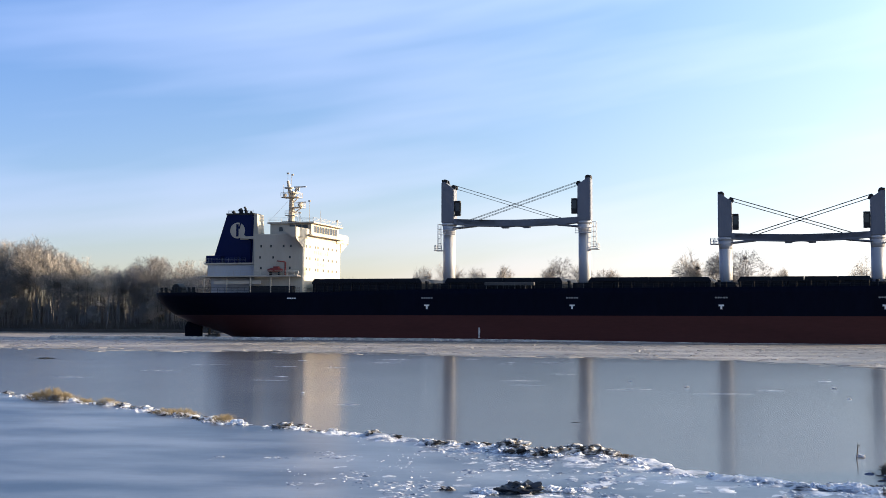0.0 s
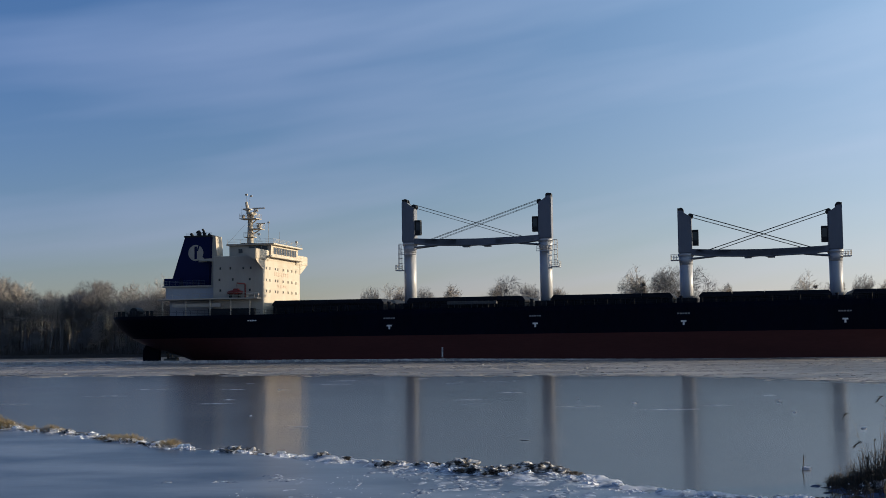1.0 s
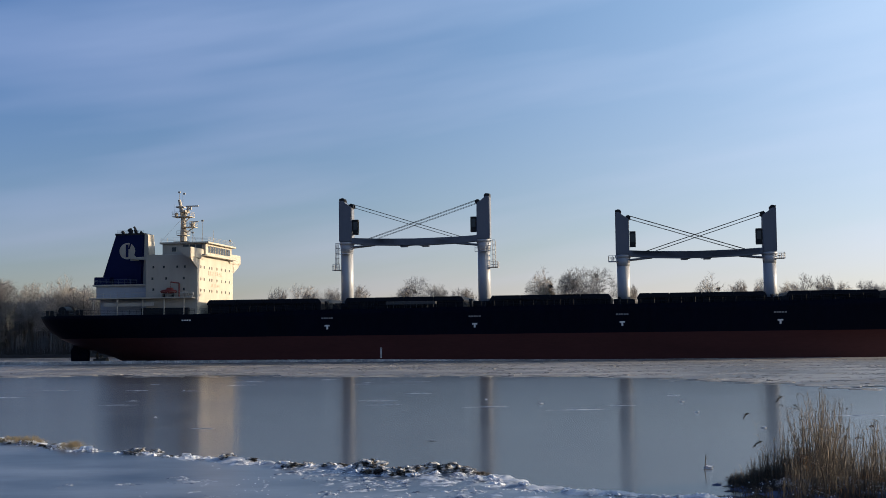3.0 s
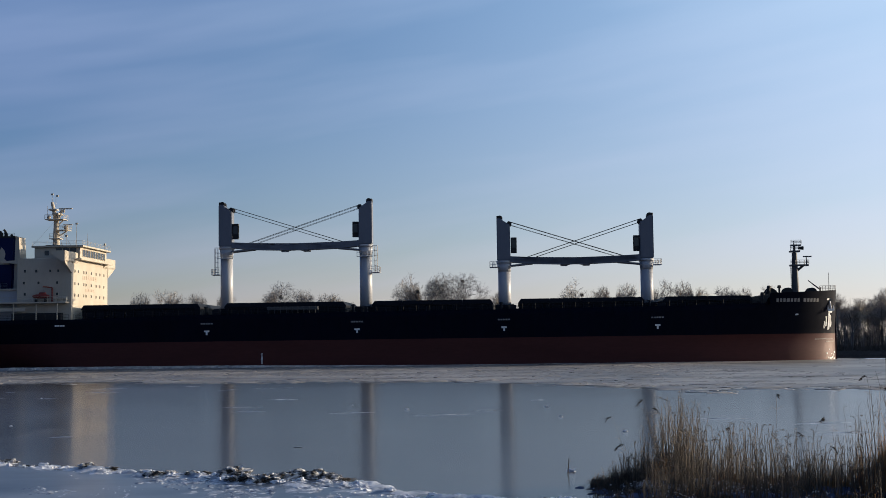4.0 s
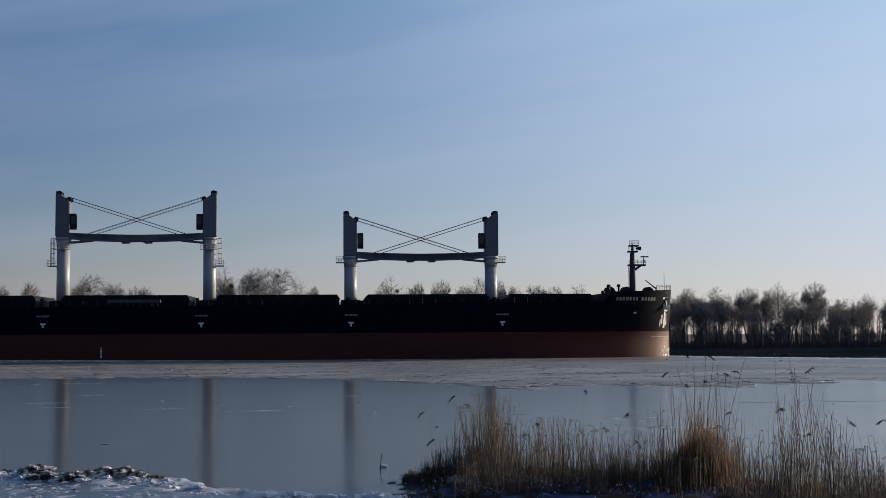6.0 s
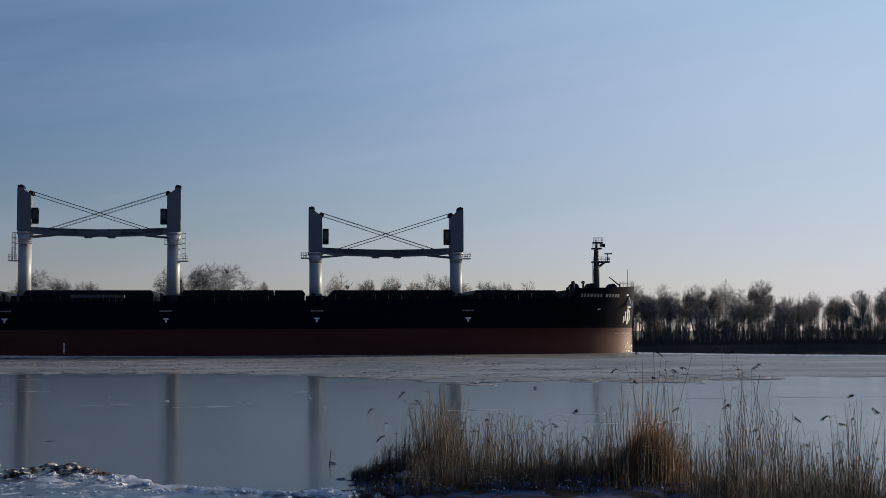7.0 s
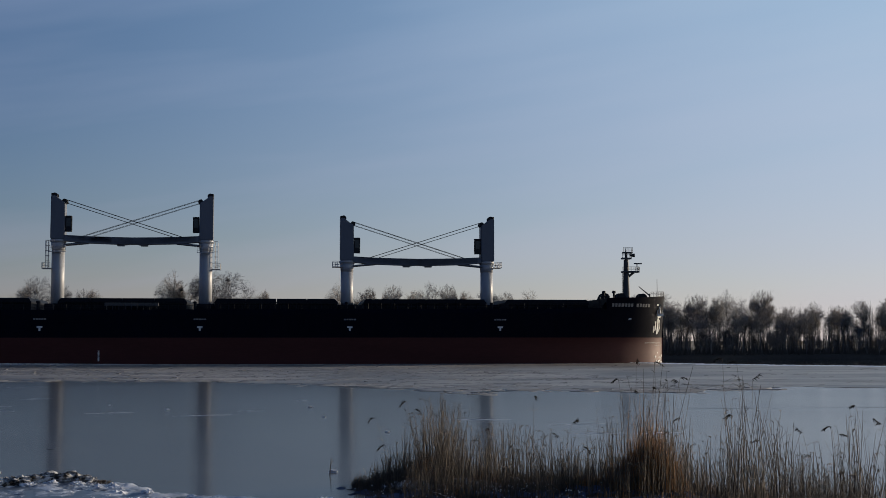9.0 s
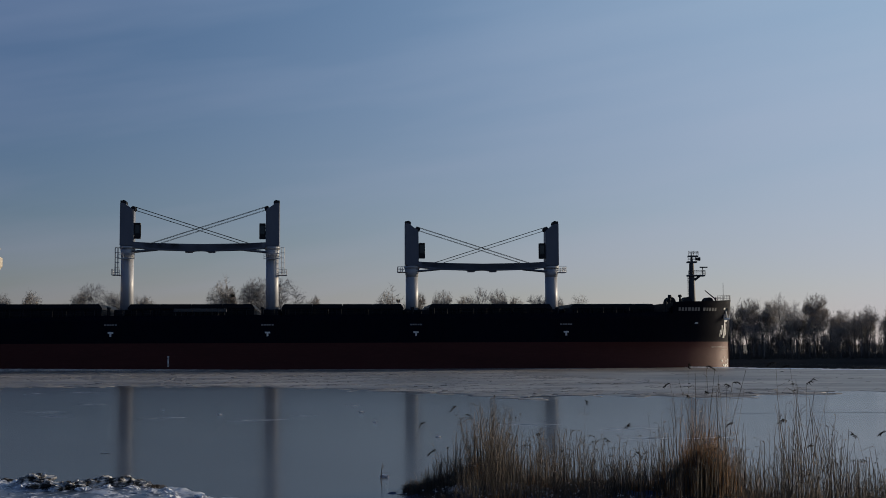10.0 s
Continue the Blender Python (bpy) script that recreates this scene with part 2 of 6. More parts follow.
# ---- building helpers ----
def finish(name, bm, mats, parent=None, label="", smooth=False):
    bmesh.ops.recalc_face_normals(bm, faces=bm.faces)
    me = bpy.data.meshes.new(name)
    bm.to_mesh(me)
    bm.free()
    for m in (mats if isinstance(mats, (list, tuple)) else [mats]):
        me.materials.append(m)
    if smooth:
        me.shade_smooth()
    ob = new(name, me)
    ob.parent = parent
    if label:
        tagged(ob, label)
    return ob


def part(name, bm, material, parent, label="", smooth=False):
    return finish(name, bm, material, parent, label, smooth)


def raw(name, verts, faces, mats, parent=None, label="", smooth=False):
    me = bpy.data.meshes.new(name)
    me.from_pydata(verts, [], faces)
    for m in (mats if isinstance(mats, (list, tuple)) else [mats]):
        me.materials.append(m)
    if smooth:
        me.shade_smooth()
    ob = new(name, me)
    ob.parent = parent
    if label:
        tagged(ob, label)
    return ob


def box(bm, x0, x1, y0, y1, z0, z1, bevel=0.0):
    made = bmesh.ops.create_cube(bm, size=1.0, matrix=Matrix.Translation(((x0 + x1) / 2, (y0 + y1) / 2, (z0 + z1) / 2)) @ Matrix.Diagonal((x1 - x0, y1 - y0, z1 - z0, 1)))
    if bevel:
        edges = {e for v in made["verts"] for e in v.link_edges}
        bmesh.ops.bevel(bm, geom=list(edges), offset=bevel, segments=2, affect="EDGES", profile=0.5)
    return bm


def prism(bm, outline, axis, lo, hi):
    """Extrudes an outline of (u, v) between lo and hi along axis 'x', 'y' or 'z'."""
    def at(u, v, w):
        return {"x": (w, u, v), "y": (u, w, v), "z": (u, v, w)}[axis]
    a_ = [bm.verts.new(at(u, v, lo)) for u, v in outline]
    b_ = [bm.verts.new(at(u, v, hi)) for u, v in outline]
    bm.faces.new(a_)
    bm.faces.new(b_[::-1])
    for i in range(len(outline)):
        j = (i + 1) % len(outline)
        bm.faces.new((a_[i], a_[j], b_[j], b_[i]))
    return bm


def rod(bm, p, q, r0, r1=None, sides=8):
    p, q = Vector(p), Vector(q)
    r1 = r0 if r1 is None else r1
    m = Matrix.Translation((p + q) / 2) @ (q - p).to_track_quat("Z", "Y").to_matrix().to_4x4()
    bmesh.ops.create_cone(bm, cap_ends=True, segments=sides, radius1=r0, radius2=r1, depth=(q - p).length, matrix=m)
    return bm


def empty(name, m=None):
    ob = new(name)
    if m:
        ob.matrix_world = m
    return ob


def rail(bm, points, height=1.0, step=1.6, r=0.035):
    """A ship's rail along a line of points: posts and three bars."""
    for p, q in zip(points, points[1:]):
        p, q = Vector(p), Vector(q)
        n_ = max(1, round((q - p).length / step))
        for i in range(n_ + 1):
            s = p.lerp(q, i / n_)
            rod(bm, s, s + Vector((0, 0, height)), r, sides=4)
        for k in (0.4, 0.7, 1.0):
            up = Vector((0, 0, height * k))
            rod(bm, p + up, q + up, r * 0.8, sides=4)
    return bm


# ---- the ship: x forward, y to port, z above the water ----
ship = empty("bulk_carrier")
tagged(ship, "dark blue bulk carrier with white deckhouse and four grey cranes", "cargo ship")
RED_TOP = 5.05


def lerp_table(x, table):
    for (xa, va), (xb, vb) in zip(table, table[1:]):
        if x <= xb:
            k = max(0.0, (x - xa) / (xb - xa))
            return va + (vb - va) * k
    return table[-1][1]


def deck_z(x):
    return lerp_table(x, [(-59, 9.65), (-20, 9.6), (0, 10.1), (60, 10.4), (100, 10.6), (110.4, 10.8), (111.6, 12.75), (120, 13.0), (126.6, 13.45)])


def bottom_z(x):
    return lerp_table(x, [(-58.4, 8.6), (-57.7, 7.2), (-56.4, 5.8), (-54, 4.3), (-50, 2.7), (-46, 1.5), (-42.5, 0.4), (-39, -1.0), (130, -1.0)])


def half_breadth(x, z):
    top = deck_z(x)
    if x > 88:
        lift = max(0.0, min(1.0, (z - 4.5) / 9.0))
        start, end, power = 88 + 12 * lift, 126.1 + 0.45 * lift, 1.9 + 0.9 * lift
        k = max(0.0, min(1.0, (x - start) / (end - start)))
        return 14.0 * max(0.0, 1 - k ** power) ** (0.62 - 0.08 * lift)
    if x < -25:
        deck_half = lerp_table(x, [(-58.3, 4.5), (-57.7, 7.0), (-56.4, 8.9), (-54.4, 10.4), (-51.5, 11.8), (-45, 13.3), (-34, 14.0), (0, 14.0)])
        low = bottom_z(x)
        fill = lerp_table(x, [(-59, 0.25), (-45, 0.5), (-25, 0.02)])
        k = max(0.0, min(1.0, (z - low) / max(0.6, (top - low))))
        return deck_half * k ** fill if k > 0 else 0.0
    return 14.0


def hull():
    xs = [-58.3, -58.1, -57.7, -57, -56, -54.5, -53, -51, -49, -47, -45, -43, -41, -39, -36, -33, -30, -27, -24, -18, -10] + list(range(0, 90, 10)) + \
         [88, 90, 92, 94, 96, 98, 100, 102, 104, 106, 108, 110.4, 111.6, 113, 115, 117, 119, 120.5, 122, 123, 124, 124.8, 125.4, 125.8, 126.05, 126.25, 126.4, 126.52]
    bm = bmesh.new()
    cols = {}
    for side in (-1, 1):
        for i, x in enumerate(xs):
            low, top = bottom_z(x), deck_z(x)
            zs = []
            if low < RED_TOP:
                zs += [low + (RED_TOP - low) * k for k in (0, 0.12, 0.3, 0.5, 0.75, 1.0)]
                zs += [RED_TOP + (top - RED_TOP) * k for k in (0.15, 0.35, 0.6, 0.8, 1.0)]
            else:
                zs = [low] * 6 + [low + (top - low) * k for k in (0.15, 0.35, 0.6, 0.8, 1.0)]
            cols[side, i] = [bm.verts.new((x, side * max(0.02, half_breadth(x, z)), z)) for z in zs]
    for side in (-1, 1):
        for i in range(len(xs) - 1):
            a_, b_ = cols[side, i], cols[side, i + 1]
            for k in range(10):
                f = bm.faces.new((a_[k], b_[k], b_[k + 1], a_[k + 1]))
                f.material_index = 1 if k < 5 else 0
                f.smooth = True
    for i in range(len(xs) - 1):
        f = bm.faces.new((cols[-1, i][0], cols[-1, i + 1][0], cols[1, i + 1][0], cols[1, i][0]))
        f.material_index = 1
        if xs[i] < 110:
            f = bm.faces.new((cols[-1, i][-1], cols[-1, i + 1][-1], cols[1, i + 1][-1], cols[1, i][-1]))
            f.material_index = 2
    for i in (0, len(xs) - 1):
        for k in range(10):
            f = bm.faces.new((cols[-1, i][k], cols[-1, i][k + 1], cols[1, i][k + 1], cols[1, i][k]))
            f.material_index = 0 if k >= 5 else 1
    bmesh.ops.remove_doubles(bm, verts=bm.verts, dist=0.0005)
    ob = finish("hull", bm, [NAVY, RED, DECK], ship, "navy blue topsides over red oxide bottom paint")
    # forecastle deck below its bulwark
    bm = bmesh.new()
    fx = [111.8, 114, 117, 120, 122, 124, 125.2, 125.9]
    rim = [(x, half_breadth(x, 12) - 0.25) for x in fx]
    prism(bm, [(x, -y) for x, y in rim] + [(x, y) for x, y in rim[::-1]], "z", 11.9, 12.1)
    part("forecastle_deck", bm, DECK, ship)
    bm = bmesh.new()
    box(bm, 111.2, 111.6, -13.6, 13.6, 10.6, 12.6)
    part("forecastle_bulkhead", bm, NAVY, ship)
    return ob


hull_ob = hull()


def rudder():
    bm = bmesh.new()
    prism(bm, [(-54.2, -1.0), (-54.2, 2.6), (-53.4, 3.9), (-50.0, 3.2), (-50.2, -1.0)], "y", -0.35, 0.35)
    bmesh.ops.bevel(bm, geom=[e for e in bm.edges if abs(e.verts[0].co.z - e.verts[1].co.z) > 1], offset=0.2, segments=2, affect="EDGES")
    # navy on the rudder carries the shade under the stern
    part("rudder", bm, NAVY, ship, "rudder half out of the water, shade put in as navy")
    bm = bmesh.new()
    rod(bm, (-49.2, 0, 0.2), (-46.2, 0, 0.2), 0.6, 0.9, 14)
    for k in range(4):
        t = k * math.pi / 2 + 0.5
        c, s = math.cos(t), math.sin(t)
        prism_pts = [(-48.5, 0.4 * c, 0.2 + 0.4 * s), (-48.2, 2.0 * c - 0.5 * s, 0.2 + 2.0 * s + 0.5 * c), (-48.0, 2.2 * c + 0.4 * s, 0.2 + 2.2 * s - 0.4 * c), (-48.1, 0.5 * c, 0.2 + 0.5 * s)]
        va = [bm.verts.new(p) for p in prism_pts]
        vb = [bm.verts.new((p[0] + 0.15, p[1], p[2])) for p in prism_pts]
        bm.faces.new(va)
        bm.faces.new(vb[::-1])
        for i in range(4):
            bm.faces.new((va[i], va[(i + 1) % 4], vb[(i + 1) % 4], vb[i]))
    part("propeller", bm, material("bronze", (0.16, 0.14, 0.11), 0.5, metal=0.5), ship, "bronze propeller showing at the waterline")


rudder()


def hull_marks():
    for x in (4.9, 33.7, 61.5, 90.2):
        bm = bmesh.new()
        box(bm, x - 0.5, x + 0.5, -14.03, -13.99, 6.85, 7.15)
        box(bm, x - 0.17, x + 0.17, -14.03, -13.99, 6.3, 6.848)
        part("tug_mark", bm, MARK, hull_ob, "white T-shaped tug push mark")
        bm = bmesh.new()
        for k in range(5):
            box(bm, x - 1.15 + k * 0.48, x - 1.15 + k * 0.48 + 0.38, -14.03, -13.99, 8.3, 8.58)
        part("lettering_bar", bm, NAME, hull_ob)
    bm = bmesh.new()
    for k in range(4):
        box(bm, -24.6 + k * 0.5, -24.6 + k * 0.5 + 0.4, -14.03, -13.99, 8.3, 8.55)
    part("lettering_bar", bm, MARK, hull_ob)
    bm = bmesh.new()
    for k in range(9):
        box(bm, 15.35, 15.65, -14.03, -13.99, 0.75 + k * 0.22, 0.9 + k * 0.22)
    part("draught_mark", bm, MARK, hull_ob, "white draught numerals as bars amidships")
    # name near the bow, a row of bars that follow the plating
    x = 112.6
    for k, w in enumerate((0.5, 0.5, 0.5, 0.65, 0.5, 0.5, 0.5, 0.0, 0.6, 0.5, 0.5, 0.5, 0.5)):
        if w:
            bm = bmesh.new()
            for u0, u1, z0, z1 in ((0.0, w - 0.06, 11.05, 11.7),):
                pts = [(xx, -half_breadth(xx, z) - 0.05, z) for xx, z in ((x + u0, z0), (x + u1, z0), (x + u1, z1), (x + u0, z1))]
                va = [bm.verts.new(p) for p in pts]
                vb = [bm.verts.new((p[0], p[1] + 0.08, p[2])) for p in pts]
                bm.faces.new(va)
                bm.faces.new(vb[::-1])
                for i in range(4):
                    bm.faces.new((va[i], va[(i + 1) % 4], vb[(i + 1) % 4], vb[i]))
            part("name_bar", bm, NAME, hull_ob, "bar of the ship's name, white greyed as shade")
        x += (w or 0.4) + 0.18
    bm = bmesh.new()
    x, z = 116.6, 8.7
    box(bm, x - 0.5, x + 0.5, -half_breadth(x, z) - 0.02, -half_breadth(x, z) + 0.1, z - 0.15, z + 0.15)
    part("thruster_mark", bm, MARK, hull_ob)


hull_marks()


def anchor():
    x, z = 124.1, 11.2
    y = -half_breadth(x, z)
    bm = bmesh.new()
    rod(bm, (x - 0.25, y + 0.4, z + 0.3), (x, y - 0.1, z), 0.6, 0.6, 16)
    part("hawse_pipe", bm, MAST, hull_ob, "dark rimmed hawse pipe")
    bm = bmesh.new()
    rod(bm, (x, y - 0.1, z), (x + 0.15, y - 0.15, z - 1.5), 0.14, 0.17, 8)
    box(bm, x - 0.45, x + 0.75, y - 0.3, y, z - 1.9, z - 1.45, 0.1)
    for s_ in (-0.4, 0.65):
        rod(bm, (x + s_, y - 0.18, z - 1.6), (x + s_, y - 0.2, z - 0.7), 0.16, 0.04, 6)
    part("anchor", bm, MARK, hull_ob, "white stockless anchor housed on the bow")


def plating_patch(name, outline, mat, label=""):
    """A thin layer that follows the port bow plating inside an outline of (x, z)."""
    bm = bmesh.new()
    va = [bm.verts.new((x, -half_breadth(x, z) - 0.07, z)) for x, z in outline]
    vb = [bm.verts.new((x, -half_breadth(x, z) + 0.1, z)) for x, z in outline]
    bm.faces.new(va)
    bm.faces.new(vb[::-1])
    n_ = len(va)
    for i in range(n_):
        bm.faces.new((va[i], va[(i + 1) % n_], vb[(i + 1) % n_], vb[i]))
    bmesh.ops.recalc_face_normals(bm, faces=bm.faces)
    part(name, bm, mat, hull_ob, label)


def bow_ice():
    rng = random.Random(44)
    # frozen spray below the anchor, and rime lines left by the ice
    for x0, x1, z0, z1 in ((123.3, 123.7, 6.4, 8.3), (123.9, 124.35, 5.7, 8.9), (124.5, 124.75, 6.2, 8.6), (123.9, 124.9, 9.0, 9.35), (123.4, 124.2, 11.4, 11.75), (122.9, 123.15, 6.0, 7.4)):
        pts = [(x0 + rng.uniform(-0.08, 0.08), z0 + (z1 - z0) * k) for k in (0, 0.3, 0.65, 1)] + [(x1 + rng.uniform(-0.1, 0.1), z1 - (z1 - z0) * k) for k in (0, 0.35, 0.7, 0.95)]
        plating_patch("frozen_spray", pts, MARK, "white frozen spray on the bow plating")
    for z, xa, xb in ((3.95, 121.0, 125.9), (3.5, 123.5, 125.9)):
        xs_ = [xa + (xb - xa) * k / 8 for k in range(9)]
        top = [(x, z + 0.06 + rng.uniform(0, 0.05)) for x in xs_]
        low = [(x, z - rng.uniform(0.0, 0.06)) for x in xs_[::-1]]
        for i in range(8):
            plating_patch("rime_line", [low[8 - i], low[7 - i], top[i + 1], top[i]], NAME, "thin rime line left on the red paint")
    for _ in range(16):
        x, z = 125.9 - abs(rng.gauss(0, 1.0)), abs(rng.gauss(0.3, 0.9))
        s_ = rng.uniform(0.1, 0.3)
        plating_patch("frozen_spray", [(min(126.0, x + s_ * math.cos(t) * 0.8), z + s_ * math.sin(t) * rng.uniform(0.6, 1.3)) for t in (0.2, 1.2, 2.3, 3.4, 4.5, 5.5)], MARK, "white frozen spray on the bow plating")


anchor()
bow_ice()


def hatches():
    spans = [(-20.9, 2.4), (7.4, 30.9), (36.2, 59.3), (64.4, 88.2), (92.0, 108.6)]
    for x0, x1 in spans:
        base = deck_z((x0 + x1) / 2) - 0.05
        bm = bmesh.new()
        box(bm, x0, x1, -9.2, 9.2, base, 11.45)
        co = part("hatch_coaming", bm, HATCH, ship, "dark grey steel hatch coaming with stays")
        stay = None
        k = x0 + 0.6
        while k < x1 - 0.4:
            for s_ in (-1, 1):
                if stay is None:
                    bm = bmesh.new()
                    prism(bm, [(-9.2, base), (-10.0, base), (-9.55, 11.35), (-9.2, 11.35)], "x", -0.06, 0.06)
                    ob = part("stay", bm, HATCH, co)
                    stay = ob.data
                else:
                    ob = new("stay", stay)
                    ob.parent = co
                ob.location, ob.rotation_euler = (k, 0, 0), (0, 0, 0 if s_ < 0 else math.pi)
            k += 1.95
        n_ = 4
        w = (x1 - x0) / n_
        for i in range(n_):
            bm = bmesh.new()
            a_, b_ = x0 + i * w + 0.03 - 0.15 * (i == 0), x0 + (i + 1) * w - 0.03 + 0.15 * (i == n_ - 1)
            sa, sb = (0.55 if i == 0 else 0.05), (0.55 if i == n_ - 1 else 0.05)
            prism(bm, [(a_, 11.454), (b_, 11.454), (b_, 11.75), (b_ - sb, 12.45), (a_ + sa, 12.45), (a_, 11.75)], "y", -9.5, 9.5)
            part("cover_panel", bm, HATCH, co)
        bm = bmesh.new()
        box(bm, x0 + 1, x1 - 1, -9.75, -9.52, 11.65, 11.85)
        part("cover_rim", bm, HATCH, co)
        for k_ in (0.22, 0.24, 0.36, 0.38, 0.66, 0.68):
            bm = bmesh.new()
            rod(bm, (x0 + (x1 - x0) * k_, -9.75, base), (x0 + (x1 - x0) * k_ + 0.15, -9.62, 11.5), 0.09, sides=6)
            part("hatch_cleat", bm, HATCH, co)
    # gangway stowed along the rail
    bm = bmesh.new()
    box(bm, 16.2, 26.0, -12.6, -11.6, 10.9, 11.5, 0.05)
    for k in range(9):
        rod(bm, (16.6 + k * 1.12, -12.65, 10.2), (16.6 + k * 1.12, -12.65, 11.55), 0.04, sides=4)
    part("gangway", bm, MAST, ship, "blue-grey gangway stowed on deck")
    # deck rail
    for a_, b_ in ((-21, 30), (30, 70), (70, 110)):
        bm = bmesh.new()
        pts = [(x, -13.85, deck_z(x)) for x in np.linspace(a_, b_, 5)]
        rail(bm, pts, 1.05, 2.5, 0.02)
        part("deck_rail", bm, DARK, ship)
    # pipes and vents between the hatches
    for x in (4.9, 33.5, 61.9, 90.0):
        for y in (-11.2, -10.4, 10.8):
            bm = bmesh.new()
            rod(bm, (x - 0.9, y, 10.0), (x - 0.9, y, 11.5), 0.22, sides=8)
            rod(bm, (x - 0.9, y, 11.5), (x - 0.9, y, 11.8), 0.36, 0.3, 8)
            part("deck_vent", bm, HATCH, ship)
        bm = bmesh.new()
        box(bm, x + 0.6, x + 2.0, -12.0, -10.6, 9.9, 11.2, 0.05)
        part("deck_locker", bm, HATCH, ship)


hatches()


def crane(x, z_top, z_turn, facing, z_deck=10.2):
    """facing 1: the jib lies towards the bow, -1: towards the stern."""
    f = facing
    bm = bmesh.new()
    rod(bm, (x, 0, z_deck), (x, 0, z_turn - 2.2), 1.25, 1.25, 24)
    rod(bm, (x, 0, z_turn - 2.2), (x, 0, z_turn - 0.5), 1.25, 1.42, 24)
    rod(bm, (x, 0, z_turn - 0.5), (x, 0, z_turn), 1.55, 1.55, 24)
    for p in bm.faces:
        p.smooth = len(p.verts) == 4
    post = part("crane", bm, CRANE, ship, "grey deck crane with lowered jib")
    bm = bmesh.new()
    b0 = x - 1.4 * f
    prism(bm, [(b0, z_turn + 0.05), (x + 1.3 * f, z_turn + 0.05), (x + 1.25 * f, z_top - 1.3), (x + 0.3 * f, z_top - 0.9), (x - 0.5 * f, z_top), (b0, z_top)], "y", -1.35, 1.35)
    bmesh.ops.bevel(bm, geom=list(bm.edges), offset=0.12, segments=2, affect="EDGES")
    part("crane_house", bm, CRANE_DARK, post)
    for xs_, zs_, r_ in ((x - 0.75 * f, z_top + 0.05, 0.55), (x + 1.1 * f, z_top - 1.1, 0.5)):
        for y in (-0.7, 0.7):
            bm = bmesh.new()
            rod(bm, (xs_, y - 0.25, zs_), (xs_, y + 0.25, zs_), r_, sides=14)
            part("sheave", bm, DARK, post, "black rope sheave on the crane head")
    bm = bmesh.new()
    box(bm, x - 1.2 * f - 0.2, x - 1.2 * f + 0.2, -1, 1, z_top - 0.3, z_top + 0.5, 0.05)
    part("head_bracket", bm, DARK, post)
    # operator's cab on the jib side
    bm = bmesh.new()
    c0, c1 = sorted((x + 1.35 * f, x + 2.55 * f))
    zc = z_turn + 1.5
    box(bm, c0, c1, -1.1, -0.1, zc, zc + 0.25, 0.04)
    box(bm, c0, c1, -1.1, -0.1, zc + 2.7, zc + 3.1, 0.04)
    for yy in (-1.1, -0.2):
        for xx in (c0, c1 - 0.16):
            box(bm, xx, xx + 0.16, yy, yy + 0.1, zc + 0.2, zc + 2.75)
    box(bm, c0, c1, -1.08, -1.0, zc + 0.2, zc + 1.0)
    part("cab", bm, DARK, post, "dark operator's cab")
    bm = bmesh.new()
    box(bm, c0 + 0.1, c1 - 0.1, -0.98, -0.22, zc + 1.0, zc + 2.68)
    part("cab_window", bm, GLASS, post)
    # jib: two tapered box girders with cross beams
    bm = bmesh.new()
    xr, xt = x + 1.2 * f, x + 26.3 * f
    zr = z_turn + 0.1
    for y in (-0.95, 0.95):
        prism(bm, [(xr, zr - 0.4), (xr + 3.5 * f, zr - 0.75), (xr + 11.5 * f, zr - 1.0), (xr + 17 * f, zr - 0.75), (xt, zr - 0.25), (xt, zr + 0.62), (xr + 17 * f, zr + 0.42), (xr + 9 * f, zr + 0.28), (xr, zr + 0.75)], "y", y - 0.28, y + 0.28)
    k = 2.5
    while k < 25:
        rod(bm, (xr + k * f, -0.9, zr), (xr + k * f, 0.9, zr), 0.22, sides=6)
        k += 3.6
    part("jib", bm, CRANE_DARK, post, "grey box girder jib")
    for y in (-1.2, 1.2):
        bm = bmesh.new()
        rod(bm, (xr - 0.1 * f, y, zr - 1.15), (xr + 4.5 * f, y * 0.8, zr - 0.72), 0.16, sides=6)
        part("jib_strut", bm, CRANE_DARK, post)
    for k0, k1, w, z0, z1 in ((10, 11.4, 0.7, 1.3, 0.95), (14, 14.9, 0.5, 1.1, 0.8)):
        bm = bmesh.new()
        lo, hi = sorted((xr + k0 * f, xr + k1 * f))
        box(bm, lo, hi, -w, w, zr - z0, zr - z1, 0.05)
        part("jib_rest", bm, CRANE_DARK, post)
    # luffing ropes from the head to the jib
    for y in (-0.55, 0.55):
        for dx, dz, reach, r_ in ((0.9, 0.55, 22.4, 0.045), (1.1, 1.25, 20.6, 0.038)):
            bm = bmesh.new()
            rod(bm, (x + dx * f, y, z_top - dz), (xr + reach * f, y, zr + 0.6), r_, sides=4)
            part("luffing_rope", bm, DARK, post, "taut dark steel luffing rope")
    # ladder and landing behind the post
    bm = bmesh.new()
    xl = x - 2.0 * f
    tall = z_turn > 22
    drop = 5.6 if tall else 1.2
    for yy in (-0.55, 0.25):
        rod(bm, (xl - 0.35 * f, yy, z_turn - drop), (xl - 0.35 * f, yy, z_turn - 0.3), 0.05, sides=4)
        rod(bm, (xl + 0.15 * f, yy, z_turn - drop), (xl + 0.15 * f, yy, z_turn - 0.3), 0.05, sides=4)
    k = z_turn - drop + 0.4
    while k < z_turn - 0.2:
        box(bm, xl - 0.4, xl + 0.4, -0.6, 0.3, k, k + 0.06)
        k += 1.0
    lo, hi = sorted((x - 1.2 * f, x - 2.9 * f))
    box(bm, lo, hi, -1.4, 1.4, z_turn - drop - 0.12, z_turn - drop)
